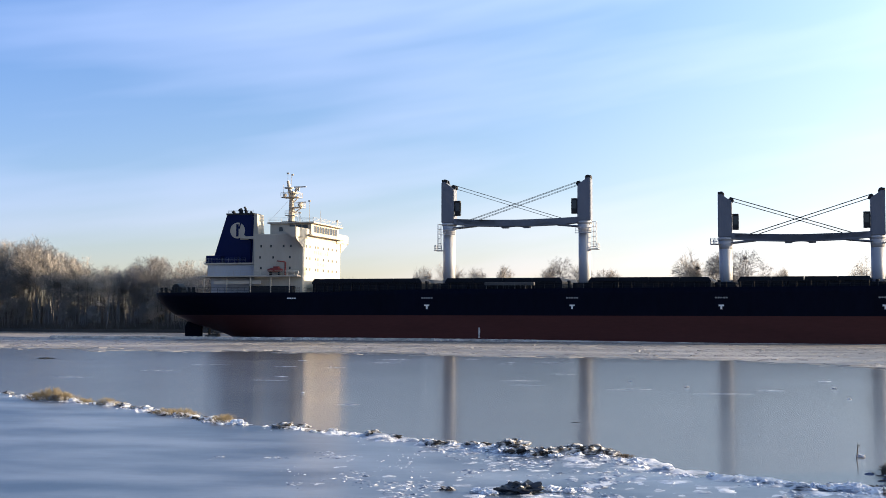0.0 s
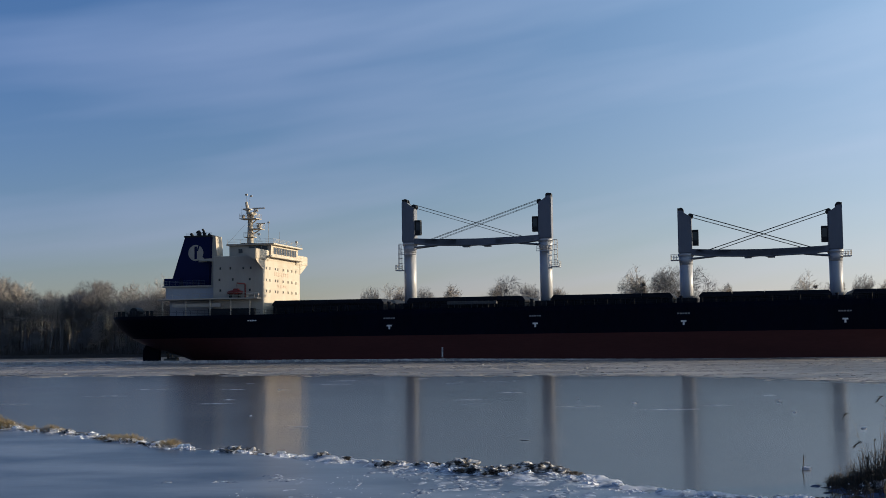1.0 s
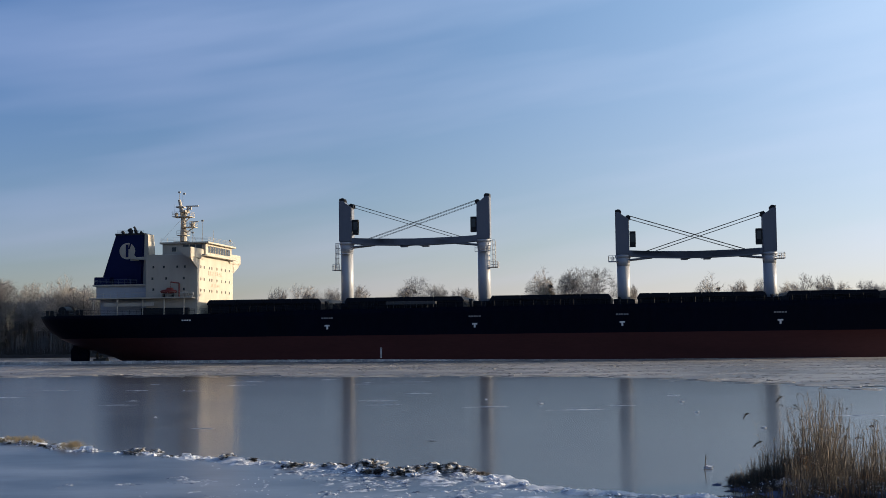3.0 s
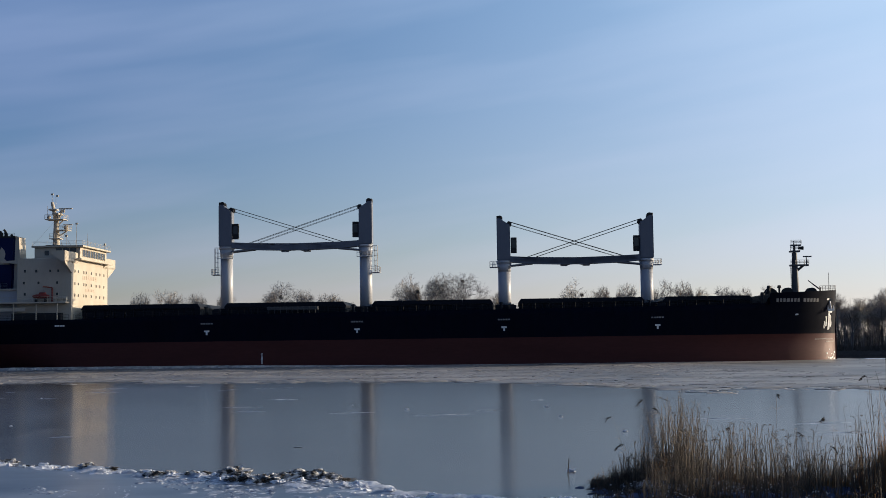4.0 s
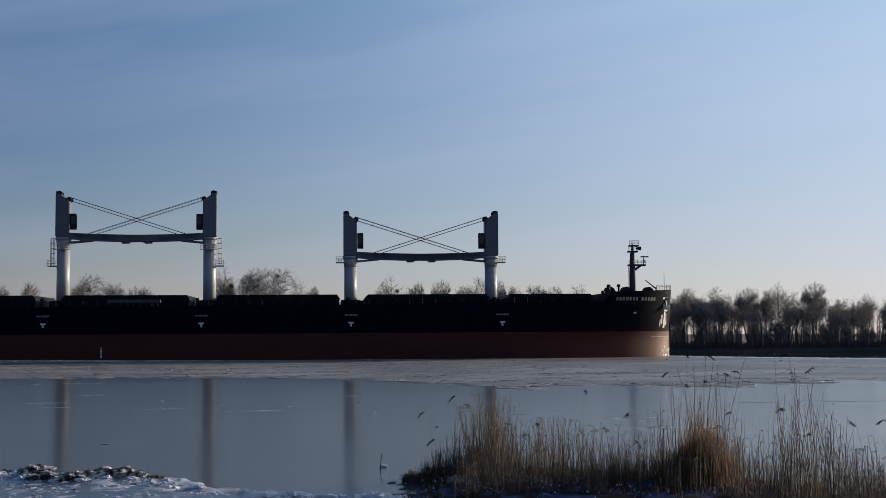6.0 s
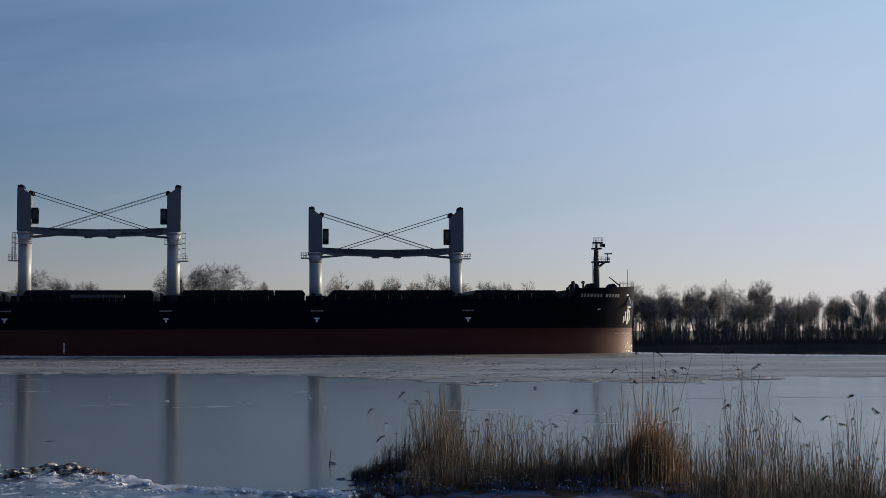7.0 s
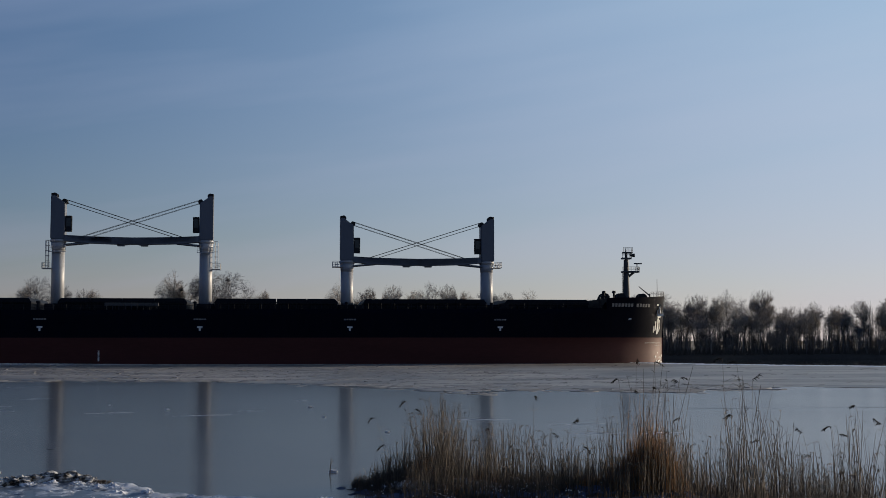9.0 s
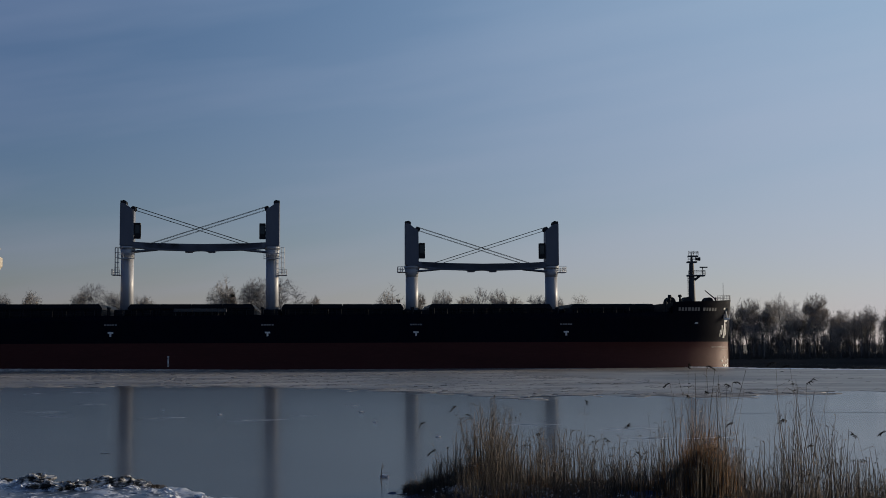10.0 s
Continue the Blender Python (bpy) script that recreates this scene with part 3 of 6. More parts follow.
    rail(bm, [(x - 2.85 * f, -1.35, z_turn - drop), (x - 2.85 * f, 1.35, z_turn - drop)], 1.05, 0.9, 0.04)
    rail(bm, [(x - 2.85 * f, -1.35, z_turn - drop), (x - 1.3 * f, -1.35, z_turn - drop)], 1.05, 0.9, 0.04)
    part("ladder", bm, CRANE, post, "caged access ladder with landing")
    if tall:
        bm = bmesh.new()
        rail(bm, [(x - 1.6, -1.7, z_turn - 2.4), (x + 1.6, -1.7, z_turn - 2.4)], 1.0, 1.0, 0.035)
        box(bm, x - 1.65, x + 1.65, -1.75, -1.2, z_turn - 2.5, z_turn - 2.4)
        part("landing", bm, CRANE, post)
    # foot
    bm = bmesh.new()
    box(bm, x - 1.9, x + 1.9, -3.2, 3.2, 9.9, 11.6, 0.1)
    part("crane_pedestal", bm, HATCH, post)
    return post


crane(5.65, 32.6, 24.1, 1)
crane(33.9, 32.8, 24.1, -1)
crane(61.65, 28.8, 20.35, 1)
crane(89.85, 28.9, 20.35, -1)


def window(parent, face, u, z, w, h, at):
    """A pane in a frame that stands a little proud: face 'y' looks to starboard, 'x' to the bow."""
    bm = bmesh.new()
    t = 0.06
    if face == "y":
        for a_, b_, c_, d_ in ((u - w / 2 - t, u + w / 2 + t, z - h / 2 - t, z - h / 2), (u - w / 2 - t, u + w / 2 + t, z + h / 2, z + h / 2 + t), (u - w / 2 - t, u - w / 2, z - h / 2, z + h / 2), (u + w / 2, u + w / 2 + t, z - h / 2, z + h / 2)):
            box(bm, a_, b_, at - 0.05, at + 0.05, c_, d_)
    else:
        for a_, b_, c_, d_ in ((u - w / 2 - t, u + w / 2 + t, z - h / 2 - t, z - h / 2), (u - w / 2 - t, u + w / 2 + t, z + h / 2, z + h / 2 + t), (u - w / 2 - t, u - w / 2, z - h / 2, z + h / 2), (u + w / 2, u + w / 2 + t, z - h / 2, z + h / 2)):
            box(bm, at - 0.05, at + 0.05, a_, b_, c_, d_)
    frame_faces = len(bm.faces)
    if face == "y":
        box(bm, u - w / 2, u + w / 2, at - 0.015, at + 0.03, z - h / 2, z + h / 2)
    else:
        box(bm, at - 0.03, at + 0.015, u - w / 2, u + w / 2, z - h / 2, z + h / 2)
    for i, f in enumerate(bm.faces):
        f.material_index = 1 if i >= frame_faces else 0
    part("window", bm, [WHITE, GLASS], parent)


def deckhouse():
    S = -11.15     # starboard side of the house
    F = -22.4      # front
    bm = bmesh.new()
    box(bm, -33.2, F, S, -S, 9.6, 21.7, 0.08)
    house = part("deckhouse", bm, WHITE, ship, "white five-storey accommodation block")
    # open poop deck level with its overhanging deck
    bm = bmesh.new()
    box(bm, -44.4, -22.8, -13.2, 13.2, 12.85, 13.12, 0.03)
    part("boat_deck", bm, WHITE, house)
    # the poop house carries the overhang's shade as a grey colour
    bm = bmesh.new()
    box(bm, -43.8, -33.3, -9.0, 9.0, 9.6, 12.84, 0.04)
    part("poop_house", bm, CRANE, house, "poop house under the boat deck, shade put in as grey")
    bm = bmesh.new()
    box(bm, -41.5, -31.0, -12.6, -12.5, 11.35, 12.1, 0.02)
    part("windscreen", bm, WHITE, house)
    for x in (-43.6, -38.5, -33.2, -28.7, -24.6):
        bm = bmesh.new()
        rod(bm, (x, -12.8, 9.6), (x, -12.8, 12.87), 0.13, sides=8)
        part("stanchion", bm, WHITE, house)
    bm = bmesh.new()
    box(bm, -33.9, -24.0, -12.0, -10.6, 9.6, 11.0, 0.05)
    part("deck_locker", bm, DARK, house)
    # casing behind the house, its shade put in as grey, with the deck under the funnel
    bm = bmesh.new()
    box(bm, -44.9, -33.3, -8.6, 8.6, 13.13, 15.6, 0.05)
    part("engine_casing", bm, CRANE, house, "engine casing below the funnel, shade put in as grey")
    bm = bmesh.new()
    box(bm, -45.4, -33.3, -9.2, 9.2, 15.604, 15.95, 0.03)
    part("funnel_deck", bm, WHITE, house)
    bm = bmesh.new()
    prism(bm, [(-36.4, 15.96), (-33.3, 15.96), (-33.3, 21.5), (-35.1, 21.7), (-35.4, 26.5), (-36.05, 26.5)], "y", -4.8, -1.4)
    part("casing_trunk", bm, WHITE, house)
    # rails
    bm = bmesh.new()
    rail(bm, [(-44.3, -13.1, 13.12), (-23.4, -13.1, 13.12)], 1.0, 1.5, 0.03)
    part("boat_deck_rail", bm, WHITE, house)
    bm = bmesh.new()
    rail(bm, [(-45.2, -9.0, 15.95), (-36, -9.0, 15.95)], 1.0, 1.3, 0.03)
    rail(bm, [(-45.2, -9.0, 15.95), (-45.2, 9.0, 15.95)], 1.0, 1.5, 0.03)
    part("funnel_deck_rail", bm, CRANE_DARK, house)
    # wheelhouse with wings
    bm = bmesh.new()
    box(bm, -30.9, -21.7, -8.2, 8.2, 21.704, 24.0, 0.08)
    wh = part("wheelhouse", bm, WHITE, ship, "white wheelhouse with a row of front windows")
    bm = bmesh.new()
    box(bm, -31.3, -20.9, -8.8, 8.8, 24.004, 24.35, 0.05)
    part("wheelhouse_roof", bm, WHITE, wh)
    for s in (-1, 1):
        bm = bmesh.new()
        # the wing's underside slopes up towards its after edge
        y0, y1 = sorted((s * 8.204, s * 15.6))
        prism(bm, [(-25.2, 22.85), (-22.1, 22.85), (-22.1, 20.85), (-22.7, 20.65), (-24.9, 22.1)], "y", y0, y1)
        bmesh.ops.bevel(bm, geom=list(bm.edges), offset=0.12, segments=2, affect="EDGES")
        part("bridge_wing", bm, WHITE, wh)
        bm = bmesh.new()
        prism(bm, [(s * 11.154, 18.8), (s * 11.154, 20.84), (s * 15.3, 20.84), (s * 14.6, 20.3)], "x", -22.65, -22.3)
        part("wing_bracket", bm, WHITE, wh)
    bm = bmesh.new()
    box(bm, -21.69, -21.1, -10.4, 10.4, 21.45, 21.7)
    part("window_ledge", bm, WHITE, wh)
    for i in range(9):
        window(wh, "x", -6.2 + i * 1.55, 22.9, 1.25, 1.35, -21.69)
    for u in (-25.9, -24.5, -23.1):
        window(wh, "y", u, 23.42, 1.25, 0.8, -8.21)
    window(wh, "y", -28.4, 22.9, 0.9, 0.9, -8.21)
    bm = bmesh.new()
    rail(bm, [(-31.1, -8.6, 24.35), (-21.1, -8.6, 24.35), (-21.1, 8.6, 24.35)], 0.9, 1.5, 0.02)
    part("roof_rail", bm, WHITE, wh)
    for y in (8.0,):
        bm = bmesh.new()
        rod(bm, (-22.0, y, 24.34), (-22.0, y, 25.6), 0.06, sides=6)
        rod(bm, (-22.0, y, 25.4), (-22.0, y, 25.9), 0.28, 0.22, 8)
        part("searchlight", bm, WHITE, wh)
    # side and front windows
    for z, us in ((14.7, (-31.6, -25.2)), (16.9, (-31.8, -28.9, -25.2)), (19.2, (-31.6, -29.4, -26.6, -25.0))):
        for u in us:
            window(house, "y", u, z, 0.42, 0.5, S - 0.01)
    for z in (14.5, 16.75, 19.2):
        for u in (-9.2, -7.2, -4.0, -2.6, 0.6, 3.6, 6.0, 8.6):
            window(house, "x", u, z, 0.42, 0.52, F + 0.01)
    bm = bmesh.new()
    for k in range(8):
        box(bm, F - 0.02, F + 0.035, -4.6 + k * 1.1, -4.6 + k * 1.1 + 0.8, 17.75, 18.55)
    part("lettering_bar", bm, FADED, house)
    bm = bmesh.new()
    for k in range(6):
        box(bm, F - 0.02, F + 0.035, -3.0 + k * 0.95, -3.0 + k * 0.95 + 0.7, 15.4, 16.0)
    part("lettering_bar", bm, FADED, house)
    bm = bmesh.new()
    for z in (15.6, 18.0):
        box(bm, -33.15, F + 0.04, S - 0.04, S - 0.004, z, z + 0.12)
    part("rubbing_strip", bm, WHITE, house)
    # rescue boat with its davit
    bm = bmesh.new()
    bmesh.ops.create_uvsphere(bm, u_segments=18, v_segments=10, radius=1.0, matrix=Matrix.Translation((-27.9, -12.4, 14.2)) @ Matrix.Diagonal((1.8, 0.75, 0.5, 1)))
    box(bm, -28.3, -27.0, -12.8, -12.0, 14.4, 15.0, 0.2)
    boat = part("rescue_boat", bm, ORANGE, ship, "orange rescue boat under its davit")
    for u in (-28.9, -27.0):
        bm = bmesh.new()
        box(bm, u - 0.1, u + 0.1, -12.9, -11.9, 13.12, 13.85)
        part("boat_cradle", bm, DARK, boat)
    bm = bmesh.new()
    rod(bm, (-26.0, -11.7, 13.1), (-26.0, -11.7, 15.9), 0.16, sides=8)
    rod(bm, (-26.0, -11.7, 15.9), (-27.5, -12.5, 16.1), 0.13, sides=8)
    rod(bm, (-27.5, -12.5, 16.1), (-27.5, -12.5, 14.9), 0.03, sides=4)
    part("davit", bm, ORANGE, boat)
    bm = bmesh.new()
    for k in range(3):
        rod(bm, (-25.0 + k * 0.9 - 0.4, -12.4, 13.75), (-25.0 + k * 0.9 + 0.4, -12.4, 13.75), 0.36, sides=12)
        box(bm, -25.0 + k * 0.9 - 0.3, -25.0 + k * 0.9 + 0.3, -12.6, -12.2, 13.1, 13.45)
    part("life_raft", bm, WHITE, ship, "white life raft canisters in cradles")


deckhouse()


def funnel():
    bm = bmesh.new()
    prism(bm, [(-45.8, 15.96), (-36.45, 15.96), (-36.15, 26.5), (-42.35, 26.5)], "y", -5.0, -1.2)
    bmesh.ops.bevel(bm, geom=[e for e in bm.edges if abs(e.verts[0].co.z - e.verts[1].co.z) > 5], offset=0.35, segments=3, affect="EDGES")
    fu = part("funnel", bm, FUNNEL, ship, "dark blue funnel with a white round emblem")
    bm = bmesh.new()
    prism(bm, [(-42.4, 26.3), (-36.1, 26.3), (-36.1, 26.7), (-42.4, 26.7)], "y", -5.06, -1.14)
    part("funnel_rim", bm, DARK, fu)
    # emblem: a white disc with a dark upright through it and a fan
    cx, cz, R = -39.75, 23.0, 1.7
    bm = bmesh.new()
    disc = [(cx + R * math.cos(t), cz + R * math.sin(t)) for t in np.linspace(0, 2 * math.pi, 33)[:-1]]
    prism(bm, disc, "y", -5.04, -4.9)
    part("emblem", bm, WHITE, fu, "white disc emblem with a blue upright figure shape")
    bm = bmesh.new()
    prism(bm, [(cx - 0.3, cz - R * 0.75), (cx + 0.25, cz - R * 0.75), (cx + 0.25, cz + R * 0.8), (cx - 0.3, cz + R * 0.8)], "y", -5.08, -5.0)
    prism(bm, [(cx + 0.5, cz + 0.35), (cx + 0.9, cz + R * 0.95), (cx + 0.65, cz + R), (cx + 0.2, cz + 0.5)], "y", -5.08, -5.0)
    part("emblem_bar", bm, FUNNEL, fu)
    bm = bmesh.new()
    prism(bm, [(cx + 0.9, cz - 0.2), (cx + 2.6, cz - 2.0), (cx + 0.6, cz - 2.0)], "y", -5.05, -4.9)
    part("emblem_fan", bm, WHITE, fu)
    for x, y, h, r in ((-41.2, -3.6, 0.5, 0.3), (-40.1, -2.6, 1.0, 0.4), (-39.4, -3.8, 0.9, 0.35), (-39.2, -2.2, 1.5, 0.22), (-38.4, -3.6, 0.8, 0.3), (-37.4, -3.0, 0.4, 0.25)):
        bm = bmesh.new()
        rod(bm, (x, y, 26.5), (x, y, 26.5 + h), r, r, 12)
        rod(bm, (x, y, 26.5 + h - 0.15), (x - 0.3, y, 26.5 + h + 0.25), r, r * 1.1, 12)
        part("exhaust_pipe", bm, DARK, fu)
    bm = bmesh.new()
    rail(bm, [(-42.1, -4.7, 26.7), (-36.3, -4.7, 26.7)], 0.6, 1.2, 0.02)
    part("funnel_rail", bm, DARK, fu)
    bm = bmesh.new()
    box(bm, -46.0, -42.6, -7.2, -5.1, 15.96, 17.6, 0.1)
    box(bm, -41.6, -39.4, -7.4, -5.3, 15.96, 17.2, 0.1)
    for k in range(2):
        rod(bm, (-38.2 - 0.9 * k, -6.8, 15.96), (-38.2 - 0.9 * k, -6.8, 17.4), 0.35, sides=10)
    part("machinery_box", bm, FUNNEL, fu)
    # ledge from the trunk towards the funnel
    bm = bmesh.new()
    prism(bm, [(-38.6, 21.3), (-34.0, 20.9), (-34.0, 21.7), (-36.2, 21.7), (-38.6, 21.6)], "y", -6.0, -5.1)
    part("ledge", bm, WHITE, fu)


funnel()


def main_mast():
    bm = bmesh.new()
    rod(bm, (-29.5, 0, 24.4), (-29.5, 0, 30.2), 0.75, 0.5, 12)
    rod(bm, (-29.6, 0, 30.2), (-30.4, 0, 33.9), 0.5, 0.3, 10)
    rod(bm, (-29.3, 0, 30.2), (-28.3, 0, 32.3), 0.4, 0.3, 8)
    box(bm, -30.9, -29.3, -0.8, 0.8, 32.2, 32.5, 0.05)
    box(bm, -29.9, -28.6, -1.4, 1.4, 31.2, 31.6, 0.05)
    mast = part("main_mast", bm, WHITE, ship, "white radar mast on the wheelhouse roof")
    for z, x0, x1, w in ((28.0, -29.6, -26.8, 1.2), (30.2, -31.4, -27.6, 1.5), (26.3, -30.6, -28.4, 1.0)):
        bm = bmesh.new()
        box(bm, x0, x1, -w, w, z, z + 0.15)
        rod(bm, (-29.5, 0, z - 1.4), (x1 - 0.4, 0, z), 0.12, sides=6)
        rail(bm, [(x0, -w, z + 0.15), (x1, -w, z + 0.15), (x1, w, z + 0.15)], 0.9, 1.0, 0.035)
        part("mast_platform", bm, WHITE, mast)
    bm = bmesh.new()
    box(bm, -29.0, -26.2, -0.12, 0.12, 32.4, 32.65, 0.05)
    rod(bm, (-27.9, 0, 31.7), (-27.9, 0, 32.4), 0.18, sides=8)
    part("radar_scanner", bm, WHITE, mast)
    for x, y, z, q in ((-30.7, -0.9, 30.75, 0.4), (-27.3, -0.7, 28.6, 0.45), (-30.0, 1.0, 27.0, 0.4)):
        bm = bmesh.new()
        bmesh.ops.create_uvsphere(bm, u_segments=14, v_segments=10, radius=q, matrix=Matrix.Translation((x, y, z)))
        part("radome", bm, WHITE, mast, smooth=True)
    bm = bmesh.new()
    box(bm, -28.4, -26.4, 0.6, 0.8, 29.2, 29.4, 0.05)
    rod(bm, (-27.4, 0.7, 28.1), (-27.4, 0.7, 29.2), 0.15, sides=8)
    part("radar_scanner", bm, WHITE, mast)
    for x, y, z0, z1 in ((-30.4, 0, 33.9, 35.6), (-31.0, -1.0, 30.3, 33.0), (-30.0, 1.0, 33.0, 35.3), (-26.0, -4.0, 24.4, 28.6), (-24.6, -2.0, 24.4, 29.4), (-24.0, 3.0, 24.4, 27.6)):
        bm = bmesh.new()
        rod(bm, (x, y, z0), (x, y, z1), 0.05, 0.03, 5)
        part("whip_antenna", bm, WHITE, mast)
    for x, y, z in ((-30.4, 0, 35.5), (-29.5, 0.4, 35.2), (-24.6, -2.0, 29.2), (-26.0, -4, 26.6)):
        bm = bmesh.new()
        box(bm, x - 0.25, x + 0.25, y - 0.1, y + 0.1, z - 0.15, z + 0.2)
        part("mast_light", bm, WHITE, mast)
    bm = bmesh.new()
    for q in ((-31.2, -8.5, 24.4), (-31.0, 8.5, 24.4), (-24.0, -7, 24.4)):
        rod(bm, (-29.6, 0, 30.2), q, 0.025, sides=4)
    part("stay_wire", bm, STEEL, mast)
    bm = bmesh.new()
    box(bm, -30.9, -27.6, -2.2, 2.2, 24.4, 25.0, 0.05)
    part("mast_foot", bm, DARK, mast)


main_mast()


def fore_deck():
    bm = bmesh.new()
    rod(bm, (118.9, 0, 12.1), (118.9, 0, 21.0), 0.75, 0.5, 12)
    rod(bm, (118.9, 0, 21.0), (118.85, 0, 23.4), 0.3, 0.06, 8)
    rod(bm, (118.9, 0, 17.2), (120.8, 0, 18.6), 0.3, 0.2, 8)
    mast = part("fore_mast", bm, MAST, ship, "dark grey foremast with light platforms")
    for z, x0, x1, w in ((18.55, 118.0, 121.5, 0.8), (21.3, 118.0, 119.9, 0.7), (22.5, 118.2, 120.2, 0.5)):
        bm = bmesh.new()
        box(bm, x0, x1, -w, w, z - 0.2, z + 0.12)
        rail(bm, [(x0, -w, z + 0.12), (x1, -w, z + 0.12), (x1, w, z + 0.12)], 0.85, 0.8, 0.045)
        part("mast_platform", bm, MAST, mast)
    bm = bmesh.new()
    rod(bm, (121.2, 0, 18.6), (121.2, 0, 20.2), 0.1, sides=6)
    box(bm, 120.6, 122.2, -0.1, 0.1, 20.1, 20.35)
    part("horn_bracket", bm, MAST, mast)
    bm = bmesh.new()
    rod(bm, (119.6, -0.3, 21.9), (120.6, -0.3, 21.9), 0.2, 0.4, 10)
    part("fog_horn", bm, DARK, mast)
    bm = bmesh.new()
    for k in range(16):
        box(bm, 118.05, 118.25, -0.3, 0.3, 12.6 + k * 0.38, 12.65 + k * 0.38)
    for y in (-0.3, 0.3):
        rod(bm, (118.15, y, 12.1), (118.15, y, 18.6), 0.04, sides=4)
    part("mast_ladder", bm, MAST, mast)
    bm = bmesh.new()
    rod(bm, (125.4, 0, 12.1), (125.4, 0, 17.0), 0.07, 0.04, 6)
    part("flag_pole", bm, MAST, ship)
    bm = bmesh.new()
    rod(bm, (123.2, -2.0, 12.1), (123.2, -2.0, 14.0), 0.15, sides=8)
    rod(bm, (123.2, -2.0, 13.6), (120.9, -2.2, 15.4), 0.14, 0.09, 8)
    part("stores_davit", bm, DARK, ship, "dark stores davit on the forecastle")
    for x, y in ((113.0, -4.5), (116.2, -5), (115, 3.5), (121.2, -3.0)):
        bm = bmesh.new()
        rod(bm, (x, y - 1.0, 13.0), (x, y + 1.0, 13.0), 0.75, sides=14)
        rod(bm, (x, y - 1.1, 13.0), (x, y - 1.0, 13.0), 0.95, sides=14)
        rod(bm, (x, y + 1.0, 13.0), (x, y + 1.1, 13.0), 0.95, sides=14)
        box(bm, x - 0.8, x + 0.8, y - 1.6, y + 1.3, 12.1, 12.6, 0.05)
        part("mooring_winch", bm, DARK, ship)
    for x, y in ((112.2, -7.5), (112.6, -6.2), (114.0, -8.5), (110.0, -12.5)):
        bm = bmesh.new()
        z0 = 12.1 if x > 111.8 else 10.7
        rod(bm, (x, y, z0), (x, y, z0 + 1.9), 0.2, sides=8)
        rod(bm, (x, y, z0 + 1.7), (x, y, z0 + 2.2), 0.42, 0.3, 8)
        part("mushroom_vent", bm, DARK, ship)
    bm = bmesh.new()
    pts = [(x, -half_breadth(x, 13) + 0.15, deck_z(x)) for x in (121.5, 123, 124.3, 125.3, 126.0)]
    rail(bm, pts, 0.95, 0.9, 0.04)
    part("bow_rail", bm, MAST, ship)
    # stern fittings
    for x, y in ((-54.5, -9.5), (-50.5, -10.8), (-47.2, -11.4)):
        bm = bmesh.new()
        for s in (-0.5, 0.5):
            rod(bm, (x + s, y, 9.6), (x + s, y, 10.8), 0.3, 0.34, 10)
        box(bm, x - 1.0, x + 1.0, y - 0.4, y + 0.4, 9.6, 9.8)
        part("bollard", bm, DARK, ship)
    bm = bmesh.new()
    rod(bm, (-52.5, -8.0, 10.7), (-52.5, -5.0, 10.7), 0.9, sides=14)
    box(bm, -53.5, -51.4, -8.6, -4.6, 9.6, 10.3, 0.1)
    part("stern_winch", bm, DARK, ship)
    bm = bmesh.new()
    rail(bm, [(-56.8, -8.2, 9.65), (-54, -10.3, 9.65), (-45, -12.9, 9.62), (-34, -13.8, 9.6), (-22, -13.8, 9.6)], 1.05, 1.5, 0.03)
    rail(bm, [(-57.9, -5.2, 9.65), (-57.9, 5.2, 9.65)], 1.05, 1.5, 0.03)
    part("stern_rail", bm, DARK, ship)


fore_deck()


# ---- frozen river and banks ----
def shore_y(x):
    """The far shore's line."""
    return 316.0 - 0.262 * x + 3.0 * math.sin(x * 0.045) + 1.5 * math.sin(x * 0.13 + 1)


def brash_edge(x):
    """Where the broken ice of the fairway ends and the smooth ice begins."""
    base = lerp_table(x, [(-300, 205), (-150, 190), (-39, 164), (4, 149), (18, 132), (30, 113), (64, 111), (140, 100), (300, 90)])
    return base + 1.6 * math.sin(x * 0.11) + 6.0 * noise.fractal((x * 0.09, 0.0, 2.0), 0.7, 2.1, 6) + 2.5 * noise.noise((x * 1.3, 0.0, 5.0))


def sheet(name, xs, ys, height, mats, label, category, kind="structure"):
    verts = [(x, y, height(x, y)) for y in ys for x in xs]
    w = len(xs)
    faces = [(j * w + i, j * w + i + 1, (j + 1) * w + i + 1, (j + 1) * w + i) for j in range(len(ys) - 1) for i in range(w - 1)]
    ob = raw(name, verts, faces, mats, None, "", True)
    return tagged(ob, label, category, kind=kind)


river = sheet("water", np.linspace(-4200, 4200, 15), np.linspace(-4200, 4200, 15), lambda x, y: 0.0, ICE, "frozen river with smooth grey reflecting ice", "ice")
ripples = river.data.uv_layers.new(name="ripples")
for loop in river.data.loops:
    co = river.data.vertices[loop.vertex_index].co
    ripples.data[loop.index].uv = (co.y / 100, -co.x / 100)

# far bank: a low rise behind the shore, running to the horizon
far_x = list(np.linspace(-1500, -260, 12)) + list(np.arange(-250, 330, 6.0)) + list(np.linspace(340, 1500, 12))
verts, faces = [], []
steps = [(-0.4, -0.3), (0.0, 0.12), (0.8, 0.75), (2.5, 1.1), (8, 1.3), (40, 1.5), (200, 1.8), (3200, 2.0)]
for x in far_x:
    for dy, z in steps:
        verts.append((x, shore_y(max(-260, min(330, x))) - 0.262 * (x - max(-260, min(330, x))) + dy, z + (0.25 * noise.noise((x * 0.2, dy, 0)) if 0 < dy < 10 else 0)))
k = len(steps)
